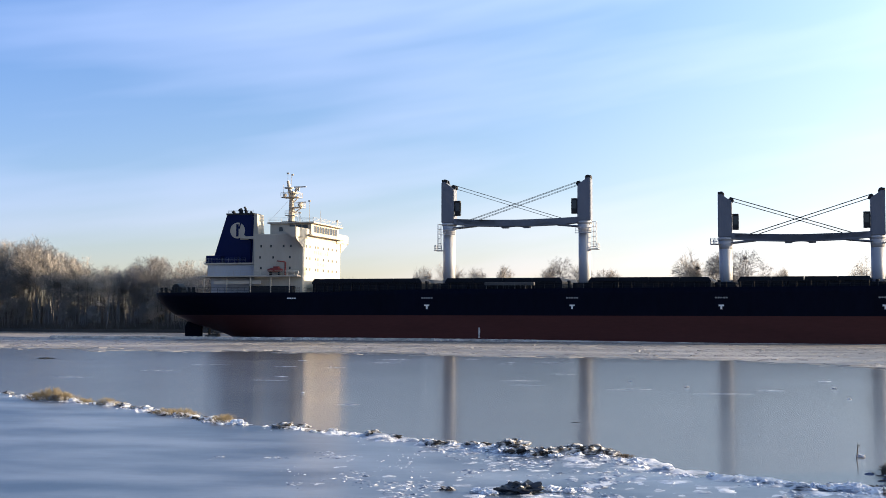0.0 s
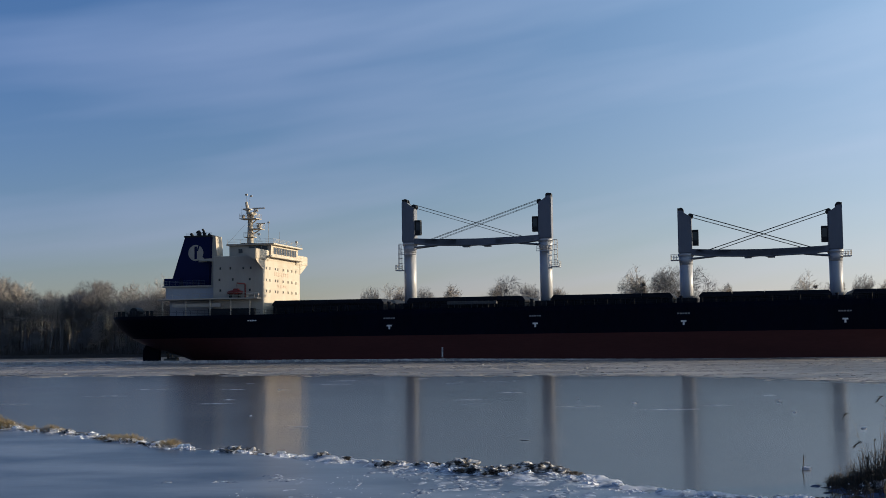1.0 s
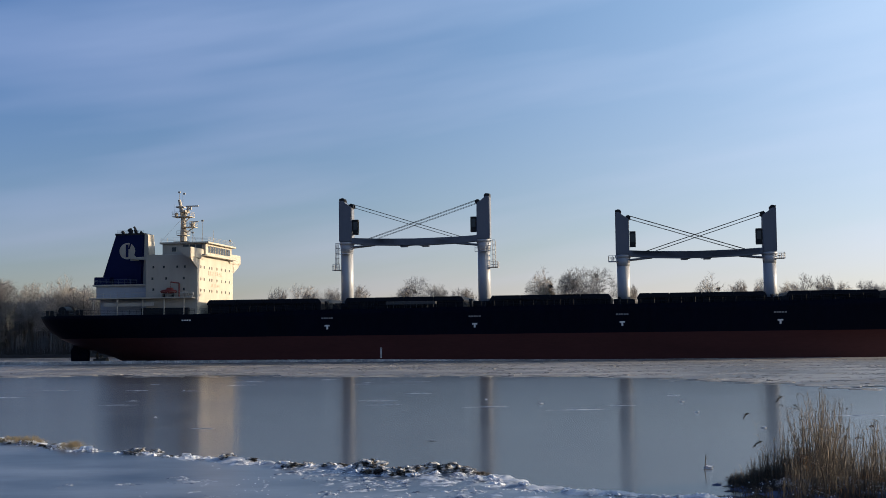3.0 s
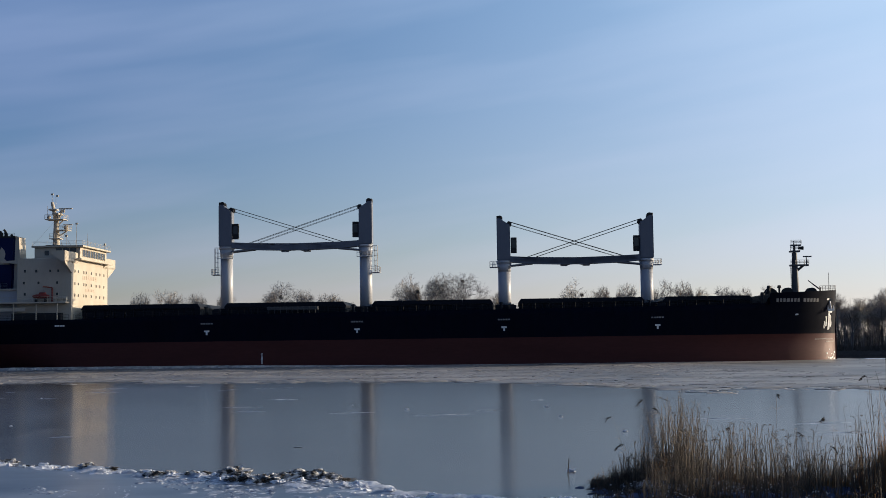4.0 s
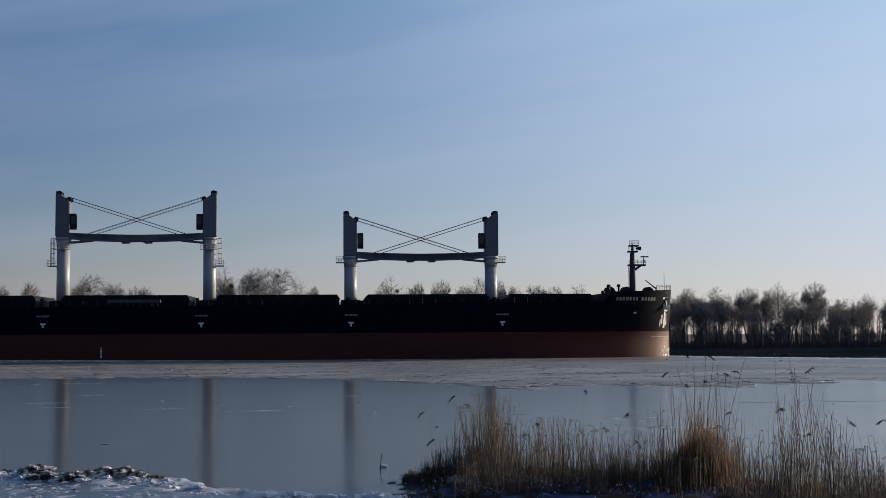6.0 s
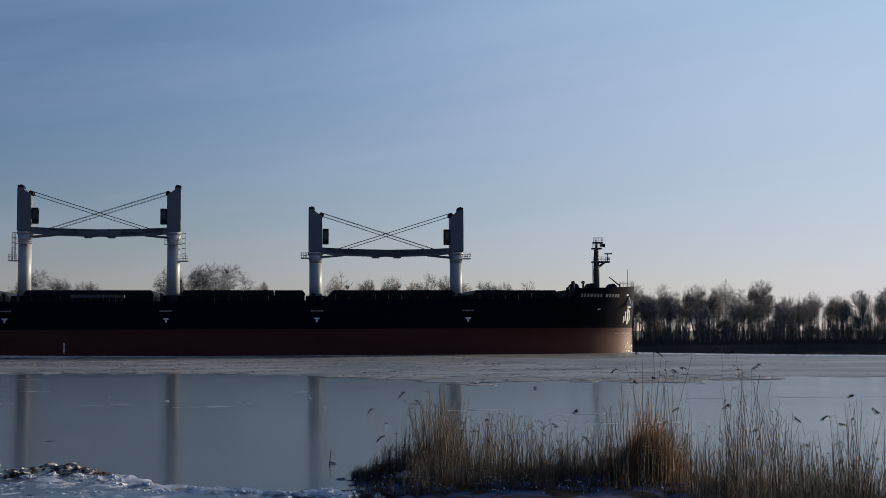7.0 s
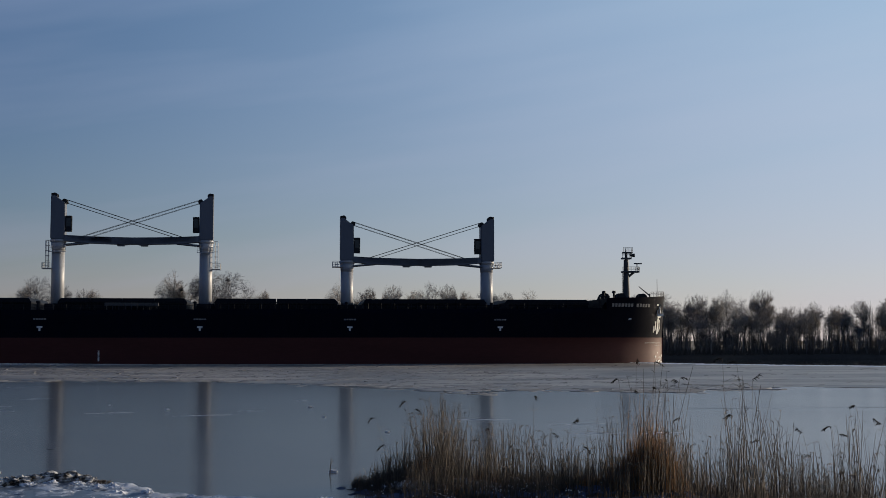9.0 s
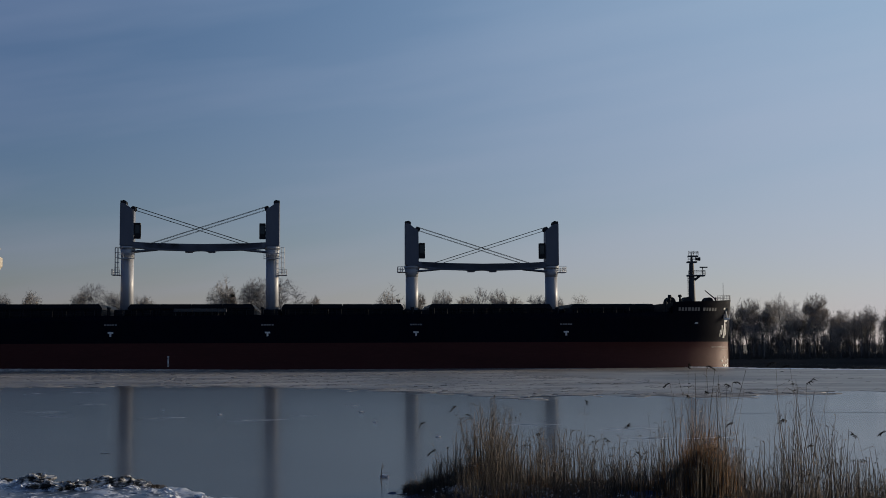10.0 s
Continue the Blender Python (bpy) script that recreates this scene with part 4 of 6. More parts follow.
faces = [(i * k + j, (i + 1) * k + j, (i + 1) * k + j + 1, i * k + j + 1) for i in range(len(far_x) - 1) for j in range(k - 1)]
tagged(raw("ground", verts, faces, SOIL, None, "", True), "dark frozen far bank under bare trees", "riverbank", kind="structure")


# grey refrozen ice of the fairway, a hand's width over the smooth ice
fx_ = list(np.linspace(-900, -250, 8)) + list(np.arange(-240, 320, 0.9)) + list(np.linspace(330, 900, 8))
verts = [(x, brash_edge(max(-300, min(300, x))) + o, z) for x in fx_ for o, z in ((-0.15, -0.02), (0.15, 0.03))] 
verts += [(x, shore_y(max(-260, min(330, x))) - 0.262 * (x - max(-260, min(330, x))) + 0.5, 0.03) for x in fx_]
n_ = len(fx_)
faces = [(2 * i, 2 * i + 2, 2 * i + 3, 2 * i + 1) for i in range(n_ - 1)] + [(2 * i + 1, 2 * i + 3, 2 * n_ + i + 1, 2 * n_ + i) for i in range(n_ - 1)]
tagged(raw("fairway_ice", verts, faces, FAIRWAY), "matt grey refrozen ice along the fairway", "ice", kind="structure")


# open water beyond the ice edge ahead of the ship, and the white rim of that edge
LEAD = [(93, 264), (96.5, 247), (100.5, 232), (106, 221.5), (113, 211), (121, 202), (128, 192.5), (150, 170), (220, 118), (330, 55)]


def lead():
    edge = []
    for (xa, ya), (xb, yb) in zip(LEAD, LEAD[1:]):
        for i in range(10):
            k_ = i / 10
            x, y = xa + (xb - xa) * k_, ya + (yb - ya) * k_
            edge.append((x + 0.8 * noise.noise((y * 0.2, 1.0, 0)), y + 1.5 * noise.noise((x * 0.25, 4.0, 0))))
    verts = [(x, y, 0.052) for x, y in edge] + [(x + 60, shore_y(min(330, x + 60)) + 0.6, 0.052) for x, y in edge]
    n_ = len(edge)
    verts += [(93, shore_y(93) + 0.6, 0.052)]
    faces = [(i, i + 1, n_ + i + 1, n_ + i) for i in range(n_ - 1)] + [(0, n_, 2 * n_)]
    tagged(raw("water", verts, faces, OPEN_WATER), "dark open water between the ice edge and the far bank", "water", kind="structure")
    rng = random.Random(90)
    verts, faces = [], []
    for i, (x, y) in enumerate(edge[12:78]):
        for _ in range(16):
            s_ = rng.uniform(0.3, 1.1)
            u, v = x + rng.uniform(-1.2, 1.2), y - abs(rng.gauss(0, 2.0)) - 0.3
            b0 = len(verts)
            for q in range(5):
                t = q * 1.257 + rng.uniform(-0.4, 0.4)
                verts.append((u + s_ * 1.6 * math.cos(t), v + s_ * math.sin(t), 0.0))
            verts.append((u, v, rng.uniform(0.06, 0.2)))
            faces += [(b0 + q, b0 + (q + 1) % 5, b0 + 5) for q in range(5)]
    tagged(raw("ice_rim", verts, faces, SNOW), "white rim of crushed ice along the open water", "ice", kind="stuff")


lead()


# broken ice in the fairway: flat floes, and crumbs heaped along their rims
def brash_field():
    rng = random.Random(5)
    verts, faces = [], []

    def floe(x, y, r, z, thick, sides):
        base = len(verts)
        turn, squash = rng.gauss(-0.1, 0.35), rng.uniform(0.25, 0.8)
        tx, ty = rng.uniform(-0.02, 0.02), rng.uniform(-0.02, 0.02)
        ring = []
        for i in range(sides):
            t = i / sides * 2 * math.pi
            rr = r * rng.uniform(0.7, 1.15)
            u, v = rr * math.cos(t), rr * squash * math.sin(t)
            ring.append((u * math.cos(turn) - v * math.sin(turn), u * math.sin(turn) + v * math.cos(turn)))
        for u, v in ring:
            verts.append((x + u * 1.04, y + v * 1.04, -0.02))
        for u, v in ring:
            verts.append((x + u, y + v, max(z + 0.004, z + thick + tx * u + ty * v)))
        for i in range(sides):
            j = (i + 1) % sides
            faces.append((base + i, base + j, base + sides + j, base + sides + i))
        faces.append(tuple(range(base + sides, base + 2 * sides)))

    # crumbs pushed up along the ship's track
    pile = [(-75, 0.6), (-10, 0.58), (20, 0.5), (40, 0.3), (62, 0.09), (141, 0.055)]
    for _ in range(9000):
        k_ = rng.uniform(-78, 141)
        off = -abs(rng.gauss(0, 0.45)) - 0.15
        floe(-47.0 + k_ * 0.99343 + off * 0.11447, 248.66 + k_ * -0.11447 + off * 0.99343, rng.uniform(0.2, 0.6), 0.0, rng.uniform(0.45, 1.0) * lerp_table(k_, pile) * math.exp(-0.5 * (off + 0.15) ** 2), 5)
    tagged(raw("ice_ridge", verts, faces, CRUSHED), "white ridge of crushed ice along the ship's track", "ice", kind="stuff")
    verts, faces = [], []
    made = 0
    while made < 18000:
        x = rng.uniform(-135, 175)
        e = brash_edge(x) - abs(rng.gauss(0, 3.0))
        top = shore_y(x) - 2
        y = e + (top - e) * rng.random() ** 1.9
        if abs(x) > 0.62 * y + 12:
            continue
        if noise.fractal((x * 0.035, y * 0.16, 3.0), 0.9, 2.0, 4) < rng.uniform(-0.35, 0.4):
            continue
        made += 1
        if x > 58 and (rng.random() < 0.93 or y > lerp_table(x, LEAD) - 4):
            continue
        small = rng.random()
        if small < 0.9:
            beyond = y < brash_edge(x)
            floe(x, y, rng.uniform(0.1, 0.55) * (1.5 if beyond else 1), 0.0 if beyond else 0.03, rng.uniform(0.004, 0.012) if beyond else rng.uniform(0.005, 0.025) * (3.0 if rng.random() < 0.05 else 1), 5)
        else:
            floe(x, y, rng.uniform(0.5, 2.4), 0.03, rng.uniform(0.004, 0.014), 7)
    ob = raw("brash_ice", verts, faces, BRASH)
    tagged(ob, "broken brash ice and floes frozen along the fairway", "ice", kind="stuff")
    # gaps of dark new ice between the floes
    verts, faces = [], []
    for _ in range(420):
        x = rng.uniform(-120, 95)
        e = brash_edge(x)
        y = e - 1 + (shore_y(x) - 4 - e) * rng.random() ** 1.6
        L, w = rng.uniform(1.5, 7.0) * (2 if rng.random() < 0.15 else 1), rng.uniform(0.15, 0.6)
        b0, n_ = len(verts), 12
        turn = rng.gauss(-0.08, 0.1)
        for i in range(n_):
            t = 2 * math.pi * i / n_
            u, v = L * math.cos(t) * rng.uniform(0.6, 1.1), w * math.sin(t) * rng.uniform(0.5, 1.2)
            verts.append((x + u * math.cos(turn) - v * math.sin(turn), y + u * math.sin(turn) + v * math.cos(turn), 0.036))
        faces.append(tuple(range(b0, b0 + n_)))
    tagged(raw("dark_ice_gaps", verts, faces, CRACK), "dark gaps of new ice between the floes", "ice", kind="stuff")


brash_field()


# ---- far woods ----
def tree_meshes(seed, height, spread, lean=0.05, twiggy=1.0, narrow=False, low=False):
    """A bare tree: trunk with limbs, and a crown of fine twigs. Returns two meshes' data."""
    rng = random.Random(seed)
    tv, tf, cv, cf = [], [], [], []

    def tube(V, F, p, q, r0, r1, sides=4):
        d = (q - p).normalized()
        u = d.orthogonal().normalized()
        w = d.cross(u)
        b0 = len(V)
        for c, r in ((p, r0), (q, r1)):
            for i in range(sides):
                t = 2 * math.pi * i / sides
                V.append(tuple(c + u * (r * math.cos(t)) + w * (r * math.sin(t))))
        for i in range(sides):
            j = (i + 1) % sides
            F.append((b0 + i, b0 + j, b0 + sides + j, b0 + sides + i))

    zc, half = (0.58 * height, 0.56 * height) if low else (0.64 * height, 0.5 * height)
    wide = height * spread * (0.33 if narrow else 0.40)

    def grow(p, d, length, r, level):
        segs = 3 if level < 2 else 2
        for s in range(segs):
            d = (d + Vector((rng.gauss(0, 0.15), rng.gauss(0, 0.15), rng.gauss(0.05 if level < 2 else -0.03, 0.13)))).normalized()
            q = p + d * (length / segs)
            if level > 0 and (q.x ** 2 + q.y ** 2) / wide ** 2 + ((q.z - zc) / half) ** 2 > rng.uniform(0.85, 1.1):
                return
            r1 = r * 0.8
            if level < 3:
                tube(tv, tf, p, q, r, r1, 6 if level == 0 else 4)
            else:
                tube(cv, cf, p, q, max(r, 0.027), max(r1, 0.016), 3)
            if level == 4:
                for _ in range(3):
                    e = Vector((rng.gauss(0, 1), rng.gauss(0, 1), rng.gauss(0.35, 0.7))).normalized() * rng.uniform(0.3, 0.9)
                    e = (e + d * 0.3) * (height / 20)
                    w = e.orthogonal().normalized() * 0.017
                    b0 = len(cv)
                    cv.extend((tuple(q - w), tuple(q + w), tuple(q + e)))
                    cf.append((b0, b0 + 1, b0 + 2))
            p, r = q, r1
            if level < 4:
                kids = {0: 2, 1: 3, 2: 3, 3: 3}[level] if (level > 0 or s > 0 or low) else 0
                if level >= 2:
                    kids = max(1, round(kids * twiggy))
                for _ in range(kids):
                    side = Vector((rng.gauss(0, 1), rng.gauss(0, 1), rng.gauss(0.1, 0.35))).normalized()
                    tilt = (0.6 if narrow else 0.9) + (0.25 if level > 1 else 0)
                    nd = (d * (1.0 - 0.25 * rng.random()) + side * tilt * rng.uniform(0.6, 1.2)).normalized()
                    grow(p, nd, length * rng.uniform(0.5, 0.72) * (spread if level == 0 else 1), r * rng.uniform(0.5, 0.65), level + 1)
        if level < 4:
            grow(p, (d + Vector((rng.gauss(0, 0.2), rng.gauss(0, 0.2), 0.2))).normalized(), length * 0.62, r, level + 1)

    grow(Vector((0, 0, -0.3)), Vector((rng.gauss(0, lean), rng.gauss(0, lean), 1)).normalized(), height * 0.5, height * 0.017, 0)
    top = max(v[2] for v in cv)
    k = height / top
    tv = [(x * k, y * k, z * k) for x, y, z in tv]
    cv = [(x * k, y * k, z * k) for x, y, z in cv]
    return tv, tf, cv, cf


def bare_tree(seed, height, spread, twigs, label, **kw):
    tv, tf, cv, cf = tree_meshes(seed, height, spread, **kw)
    root = empty("bare_tree")
    raw("trunk", tv, tf, BARK, root, "", True)
    raw("crown", cv, cf, twigs, root)
    return tagged(root, label, "tree", group="bare trees on the far bank")


TREES = [
    bare_tree(11, 20, 0.9, TWIG, "tall bare broadleaf tree with fine twigs paled as by haze"),
    bare_tree(23, 20, 0.8, TWIG, "bare alder with a narrow twiggy crown", narrow=True),
    bare_tree(37, 20, 1.1, FROSTY, "pale bare willow with a wide crown"),
    bare_tree(41, 20, 0.8, TWIG, "slender bare tree with upright limbs", narrow=True, twiggy=1.25),
    bare_tree(59, 20, 1.0, FROSTY, "bare poplar with frosted crown"),
    bare_tree(83, 20, 0.9, TWIG, "bushy bare sapling branching from the ground", low=True),
    bare_tree(91, 20, 1.0, FROSTY, "pale bushy willow scrub branching low", low=True, twiggy=1.2),
    bare_tree(67, 20, 1.2, TWIG, "spreading bare tree with crooked limbs", twiggy=0.8),
]
used_templates = set()


def plant(i, x, y, height, turn, slim=1.0):
    k = height / 20.0
    girth = k * slim
    m = Matrix.Translation((x, y, 1.1)) @ Matrix.Rotation(turn, 4, "Z")
    t = TREES[i]
    if i not in used_templates:
        used_templates.add(i)
        t.matrix_world = m
        t.scale = (girth, girth, k)
        return t
    old = t.scale.copy()
    t.scale = (girth, girth, k)
    c = copy_thing(t, m)
    t.scale = old
    return c


def polar(az, d):
    a_ = radians(az)
    return d * math.sin(a_), d * math.cos(a_)


def shore_dist(az):
    """Distance from the bank's viewpoint to the far shore in the direction az."""
    a_ = radians(az)
    d = 300.0
    for _ in range(12):
        d = shore_y(d * math.sin(a_)) / math.cos(a_)
    return d


def woods():
    rng = random.Random(3)
    # skyline: direction, elevation of the tree tops
    crest = [(-30, 3.35), (-26.5, 3.3), (-24.3, 2.8), (-23.2, 2.45), (-21, 2.7), (-19, 2.65), (-18, 2.55), (-16.5, 2.4), (-13, 2.1), (-9, 2.35), (-7.4, 2.3), (-6, 1.8), (-4, 2.3), (-1, 2.0), (1, 1.9), (6, 1.8), (9, 2.1), (11, 2.2), (13.4, 2.4), (15, 2.1),
             (18, 1.7), (20.5, 2.05), (22.6, 2.2), (25, 2.25), (27, 2.4), (28.4, 2.2), (30, 2.0), (32.5, 2.1), (35, 2.05), (37, 2.0)]
    az = -30.0
    while az < 37:
        limit = lerp_table(az, crest)
        thick = az < -15 or az > 19.5
        rows_ = (3 if az < 0 else rng.choice((2, 3, 3, 4))) if thick else (1 if rng.random() < 0.85 else 0)
        for r in range(rows_):
            a2 = az + rng.uniform(-0.25, 0.25)
            d = shore_dist(a2) + 4 + r * 7 + rng.uniform(0, 6)
            h = 4.6 - 1.1 + d * math.tan(radians(limit if thick else 1.78)) * (rng.uniform(0.58, 1.0) if thick and az > 0 else rng.uniform(0.72, 1.06) if thick else rng.uniform(0.9, 1.05))
            if thick:
                i = rng.choice((0, 1, 1, 3, 3, 7) if az > 0 else (0, 2, 4, 4, 2, 1))
            else:
                i = rng.choice((0, 2, 3, 7, 4))
            x, y = polar(a2, d)
            plant(i, x, y, h, rng.random() * 6.28)
            if thick and (r < 2 if az < 0 else rng.random() < 0.72):
                a3 = az + rng.uniform(-0.5, 0.5)
                d = shore_dist(a3) + 3 + r * 9 + rng.uniform(0, 6)
                plant(rng.choice((5, 5, 6)) if az > 0 else rng.choice((5, 6, 6)), *polar(a3, d), h * (rng.uniform(0.25, 0.5) if az < 0 else rng.uniform(0.28, 0.6)), rng.random() * 6.28)
        az += rng.uniform(0.8, 1.2) if thick else rng.uniform(0.35, 1.0)
    # taller trees that stand out over the ship
    for a2, el, i, slim in ((-9.7, 2.2, 3, 0.8), (-8.9, 2.45, 0, 0.8), (-8.1, 2.25, 3, 0.9), (-7.5, 2.15, 4, 0.82), (-6.0, 2.35, 1, 0.82), (-4.4, 2.3, 1, 0.82), (-3.5, 2.65, 2, 0.82), (-2.8, 2.25, 4, 0.82), (-1.9, 2.1, 3, 0.82), (-1.2, 2.15, 1, 0.82),
                            (2.4, 3.0, 7, 0.82), (3.55, 2.95, 4, 0.82), (4.7, 2.95, 2, 0.82), (1.8, 2.6, 3, 0.82), (5.7, 2.15, 1, 0.82), (9.7, 2.6, 7, 0.82), (10.4, 2.3, 1, 0.82), (11.8, 2.35, 3, 0.82), (13.2, 2.55, 0, 0.8), (13.9, 2.4, 3, 0.8), (12.6, 2.2, 1, 0.82),
                            (15.0, 2.15, 1, 0.82), (15.8, 2.1, 4, 0.82), (16.5, 2.05, 3, 0.82), (17.7, 2.2, 0, 0.82), (-26.4, 3.4, 7, 0.9), (-19.0, 2.8, 7, 0.8), (-28.2, 3.2, 0, 0.9), (-22.0, 2.65, 2, 0.82)):
        d = shore_dist(a2) + 12
        x, y = polar(a2, d)
        height = 4.6 + d * math.tan(radians(el))
        tree = plant(i, x, y, height, rng.random() * 6.28, slim)
        if a2 in (-3.5, 2.4, 4.7, -26.4, -19.0, 9.7):
            limbs = [v.co for v in tree.children[0].data.vertices if 14.5 < v.co.z < 17.5]
            limbs.sort(key=lambda v: v.x ** 2 + v.y ** 2)
            p = tree.matrix_basis @ rng.choice(limbs[:len(limbs) // 3])
            mistletoe(tree, p.x, p.y, p.z, rng)


def mistletoe(tree, x, y, z, rng):
    """A dark evergreen ball of twigs in a bare crown."""
    V, F = [], []
    for _ in range(160):
        d_ = Vector((rng.gauss(0, 1), rng.gauss(0, 1), rng.gauss(0, 1))).normalized() * rng.uniform(0.3, 1.0)
        c = Vector((x, y, z))
        e = d_.orthogonal().normalized() * 0.06
        b0 = len(V)
        V.extend([tuple(c + d_ * 0.2 - e), tuple(c + d_ * 0.2 + e), tuple(c + d_)])
        F.append((b0, b0 + 1, b0 + 2))
    ob = raw("mistletoe", V, F, BRUSH)
    ob.parent = tree
    ob.matrix_parent_inverse = tree.matrix_basis.inverted()


woods()


def undergrowth():
    """Dense brush at the foot of the woods, all twigs."""
    rng = random.Random(8)
    verts, faces = [], []
    for _ in range(34000):
        az = rng.uniform(-31, 38)
        if -14 < az < 17 and rng.random() < 0.8:
            continue
        d = shore_dist(az) + 1.5 + 22 * rng.random() ** 1.3
        x, y = polar(az, d)
        h = rng.uniform(0.8, 2.6) * (1.7 if rng.random() < 0.2 else 1) * (0.8 if az > 17 else 1)
        dx, dy = rng.gauss(0, 0.5), rng.gauss(0, 0.5)
        w = rng.uniform(0.05, 0.16)
        b0 = len(verts)
        verts += [(x - w, y, 0.6), (x + w, y, 0.6), (x, y + w, 0.6), (x + dx, y + dy, 0.8 + h)]
        faces += [(b0, b0 + 1, b0 + 3), (b0 + 1, b0 + 2, b0 + 3), (b0 + 2, b0, b0 + 3)]
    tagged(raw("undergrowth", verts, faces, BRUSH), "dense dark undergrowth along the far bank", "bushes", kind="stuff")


undergrowth()


def thicket(name, mat, count, seed, label, deep=30, tall=(4, 10)):
    """Slender young stems with short side twigs, standing close together between the trees."""
    rng = random.Random(seed)
    V, F = [], []

    def spike(p, q, w):
        b0 = len(V)
        V.extend([(p[0] - w, p[1], p[2]), (p[0] + w, p[1], p[2]), (p[0], p[1] + w, p[2]), q])
        F.extend([(b0, b0 + 1, b0 + 3), (b0 + 1, b0 + 2, b0 + 3), (b0 + 2, b0, b0 + 3)])
    made = 0
    while made < count:
        az = rng.uniform(-31, 38)
        if -15.5 < az < 19.0:
            continue
        if noise.noise((az * 1.3, seed, 0)) < rng.uniform(-0.6, 0.1):
            continue
        made += 1
        if az > 0 and rng.random() < (0.86 if deep > 50 else 0.5):
            continue
        d = shore_dist(az) + 4 + deep * rng.random()
        x, y = polar(az, d)
        h = rng.uniform(*tall) * (1.4 if az < 0 else 1.05)
        lx, ly = rng.gauss(0, 0.05) * h, rng.gauss(0, 0.05) * h
        spike((x, y, 0.8), (x + lx, y + ly, h), rng.uniform(0.07, 0.15))
        for _ in range(16):
            k_ = rng.uniform(0.25, 0.95)
            c = (x + lx * k_, y + ly * k_, 0.8 + (h - 0.8) * k_)
            L = rng.uniform(0.6, 1.9) * (1.15 - 0.6 * k_)
            t = rng.random() * 6.28
            spike(c, (c[0] + L * 0.7 * math.cos(t), c[1] + L * 0.7 * math.sin(t), c[2] + L * rng.uniform(0.4, 1.0)), rng.uniform(0.025, 0.05))
    tagged(raw(name, V, F, mat), label, "young trees", kind="stuff")


thicket("thicket", BARK, 3000, 12, "thicket of slender bare saplings under the trees")
thicket("thicket", FROSTY, 800, 13, "thicket of pale frosted saplings on the far bank")
# deep stems take the dark undergrowth colour to carry the wood's shade
thicket("thicket", BRUSH, 5200, 14, "deep wood of bare young trees behind the bank, darkened as shade", 110, (7, 14))


# ---- near bank: snow-dusted spit, tufts, reeds ----
SPIT = [(-46, 81), (-35.7, 69.7), (-32, 66.6), (-27.5, 63.5), (-22, 58), (-18, 53.8), (-14.8, 52), (-10.4, 48.9), (-7.7, 46.3), (-6, 45.6), (-4.5, 44.2), (-3, 43.6), (-0.9, 43.4), (0.7, 39.6), (2, 38.3), (5.3, 35.8), (7, 34.5)]


def spit_distance(x, y):
    """Signed distance from the spit's line (positive on the near side) and the place along it."""
    best = (1e9, 0, 0)
    p = Vector((x, y))
    for i, (a_, b_) in enumerate(zip(SPIT, SPIT[1:])):
        a_, b_ = Vector(a_), Vector(b_)
        e = b_ - a_
        t = max(0, min(1, (p - a_).dot(e) / e.length_squared))
        q = a_ + e * t
        d = (p - q).length
        if d < best[0]:
            side = e.x * (p.y - a_.y) - e.y * (p.x - a_.x)
            best = (d, -1 if side > 0 else 1, i + t)
    return best[0] * best[1], best[2]


REED_EDGE = [(5, 41.0), (10, 40.6), (15, 40.6), (20, 39.8), (23.5, 38.6), (25.3, 36.0), (27.2, 32.8), (30, 31.2), (34, 29.8), (45, 28.0)]


def reed_edge(x, y):
    """How far out the reed bank reaches in the direction of a place."""
    return lerp_table(math.degrees(math.atan2(x, max(1.0, y))), REED_EDGE)


def near_height(x, y):
    d, s = spit_distance(x, y)
    n1 = noise.fractal((x * 0.55, y * 0.28, 0.0), 0.9, 2.1, 5)
    n2 = noise.fractal((x * 2.2, y * 1.1, 4.0), 0.8, 2.0, 4)
    ridge = math.exp(-(d / 0.7) ** 2) * (0.03 + 0.16 * n1 + 0.12 * n2)
    near = 0.0
    if d > -0.6:
        east = max(0.0, min(1.0, (x + 14) / 12))
        near = (-0.004 + 0.035 * n1 + 0.055 * n2) * min(1.0, (d + 0.6) / 1.2) * (0.45 + 0.75 * east) - 0.008 + 0.036 * east
    far = -0.05 if d < -0.6 else 0.0
    bank = 0.17 * max(0.0, min(1.0, (x - 6.3) / 2.0)) * max(0.0, min(1.0, (reed_edge(x, y) + 0.7 - y + 0.3 * n1) / 2.0))
    shore = 0.9 * max(0.0, min(1.0, (25.0 - y) / 6))
    return ridge + near + far + bank * (1 + 0.2 * n1) + 0.09 * n2 * (bank > 0) + shore - 0.03


sheet("snow_bank", np.arange(-36, 27, 0.22), list(np.arange(18, 44, 0.16)) + list(np.arange(44, 76, 0.3)), lambda x, y: near_height(x, y) - (0.3 if x > 7.2 and y < reed_edge(x, y) - 0.6 else 0), CRUST,
      "wind-packed snow and rime on the near shore ice", "snow")
# frosted ice between the spit and the near shore
verts, faces = [], []
cols_ = 9
corners = [(-60, 95)] + SPIT + [(30, 31)]
edge = []
for (xa, ya), (xb, yb) in zip(corners, corners[1:]):
    for i in range(12):
        k_ = i / 12
        w = 0.9 * noise.fractal((xa + (xb - xa) * k_, (ya + (yb - ya) * k_) * 0.6, 8.0), 0.8, 2.0, 4)
        edge.append((xa + (xb - xa) * k_, ya + (yb - ya) * k_ + w - 0.2))
for x, y in edge:
    for j in range(cols_):
        k_ = j / (cols_ - 1)
        verts.append((x, y + (17 - y) * k_, 0.006))
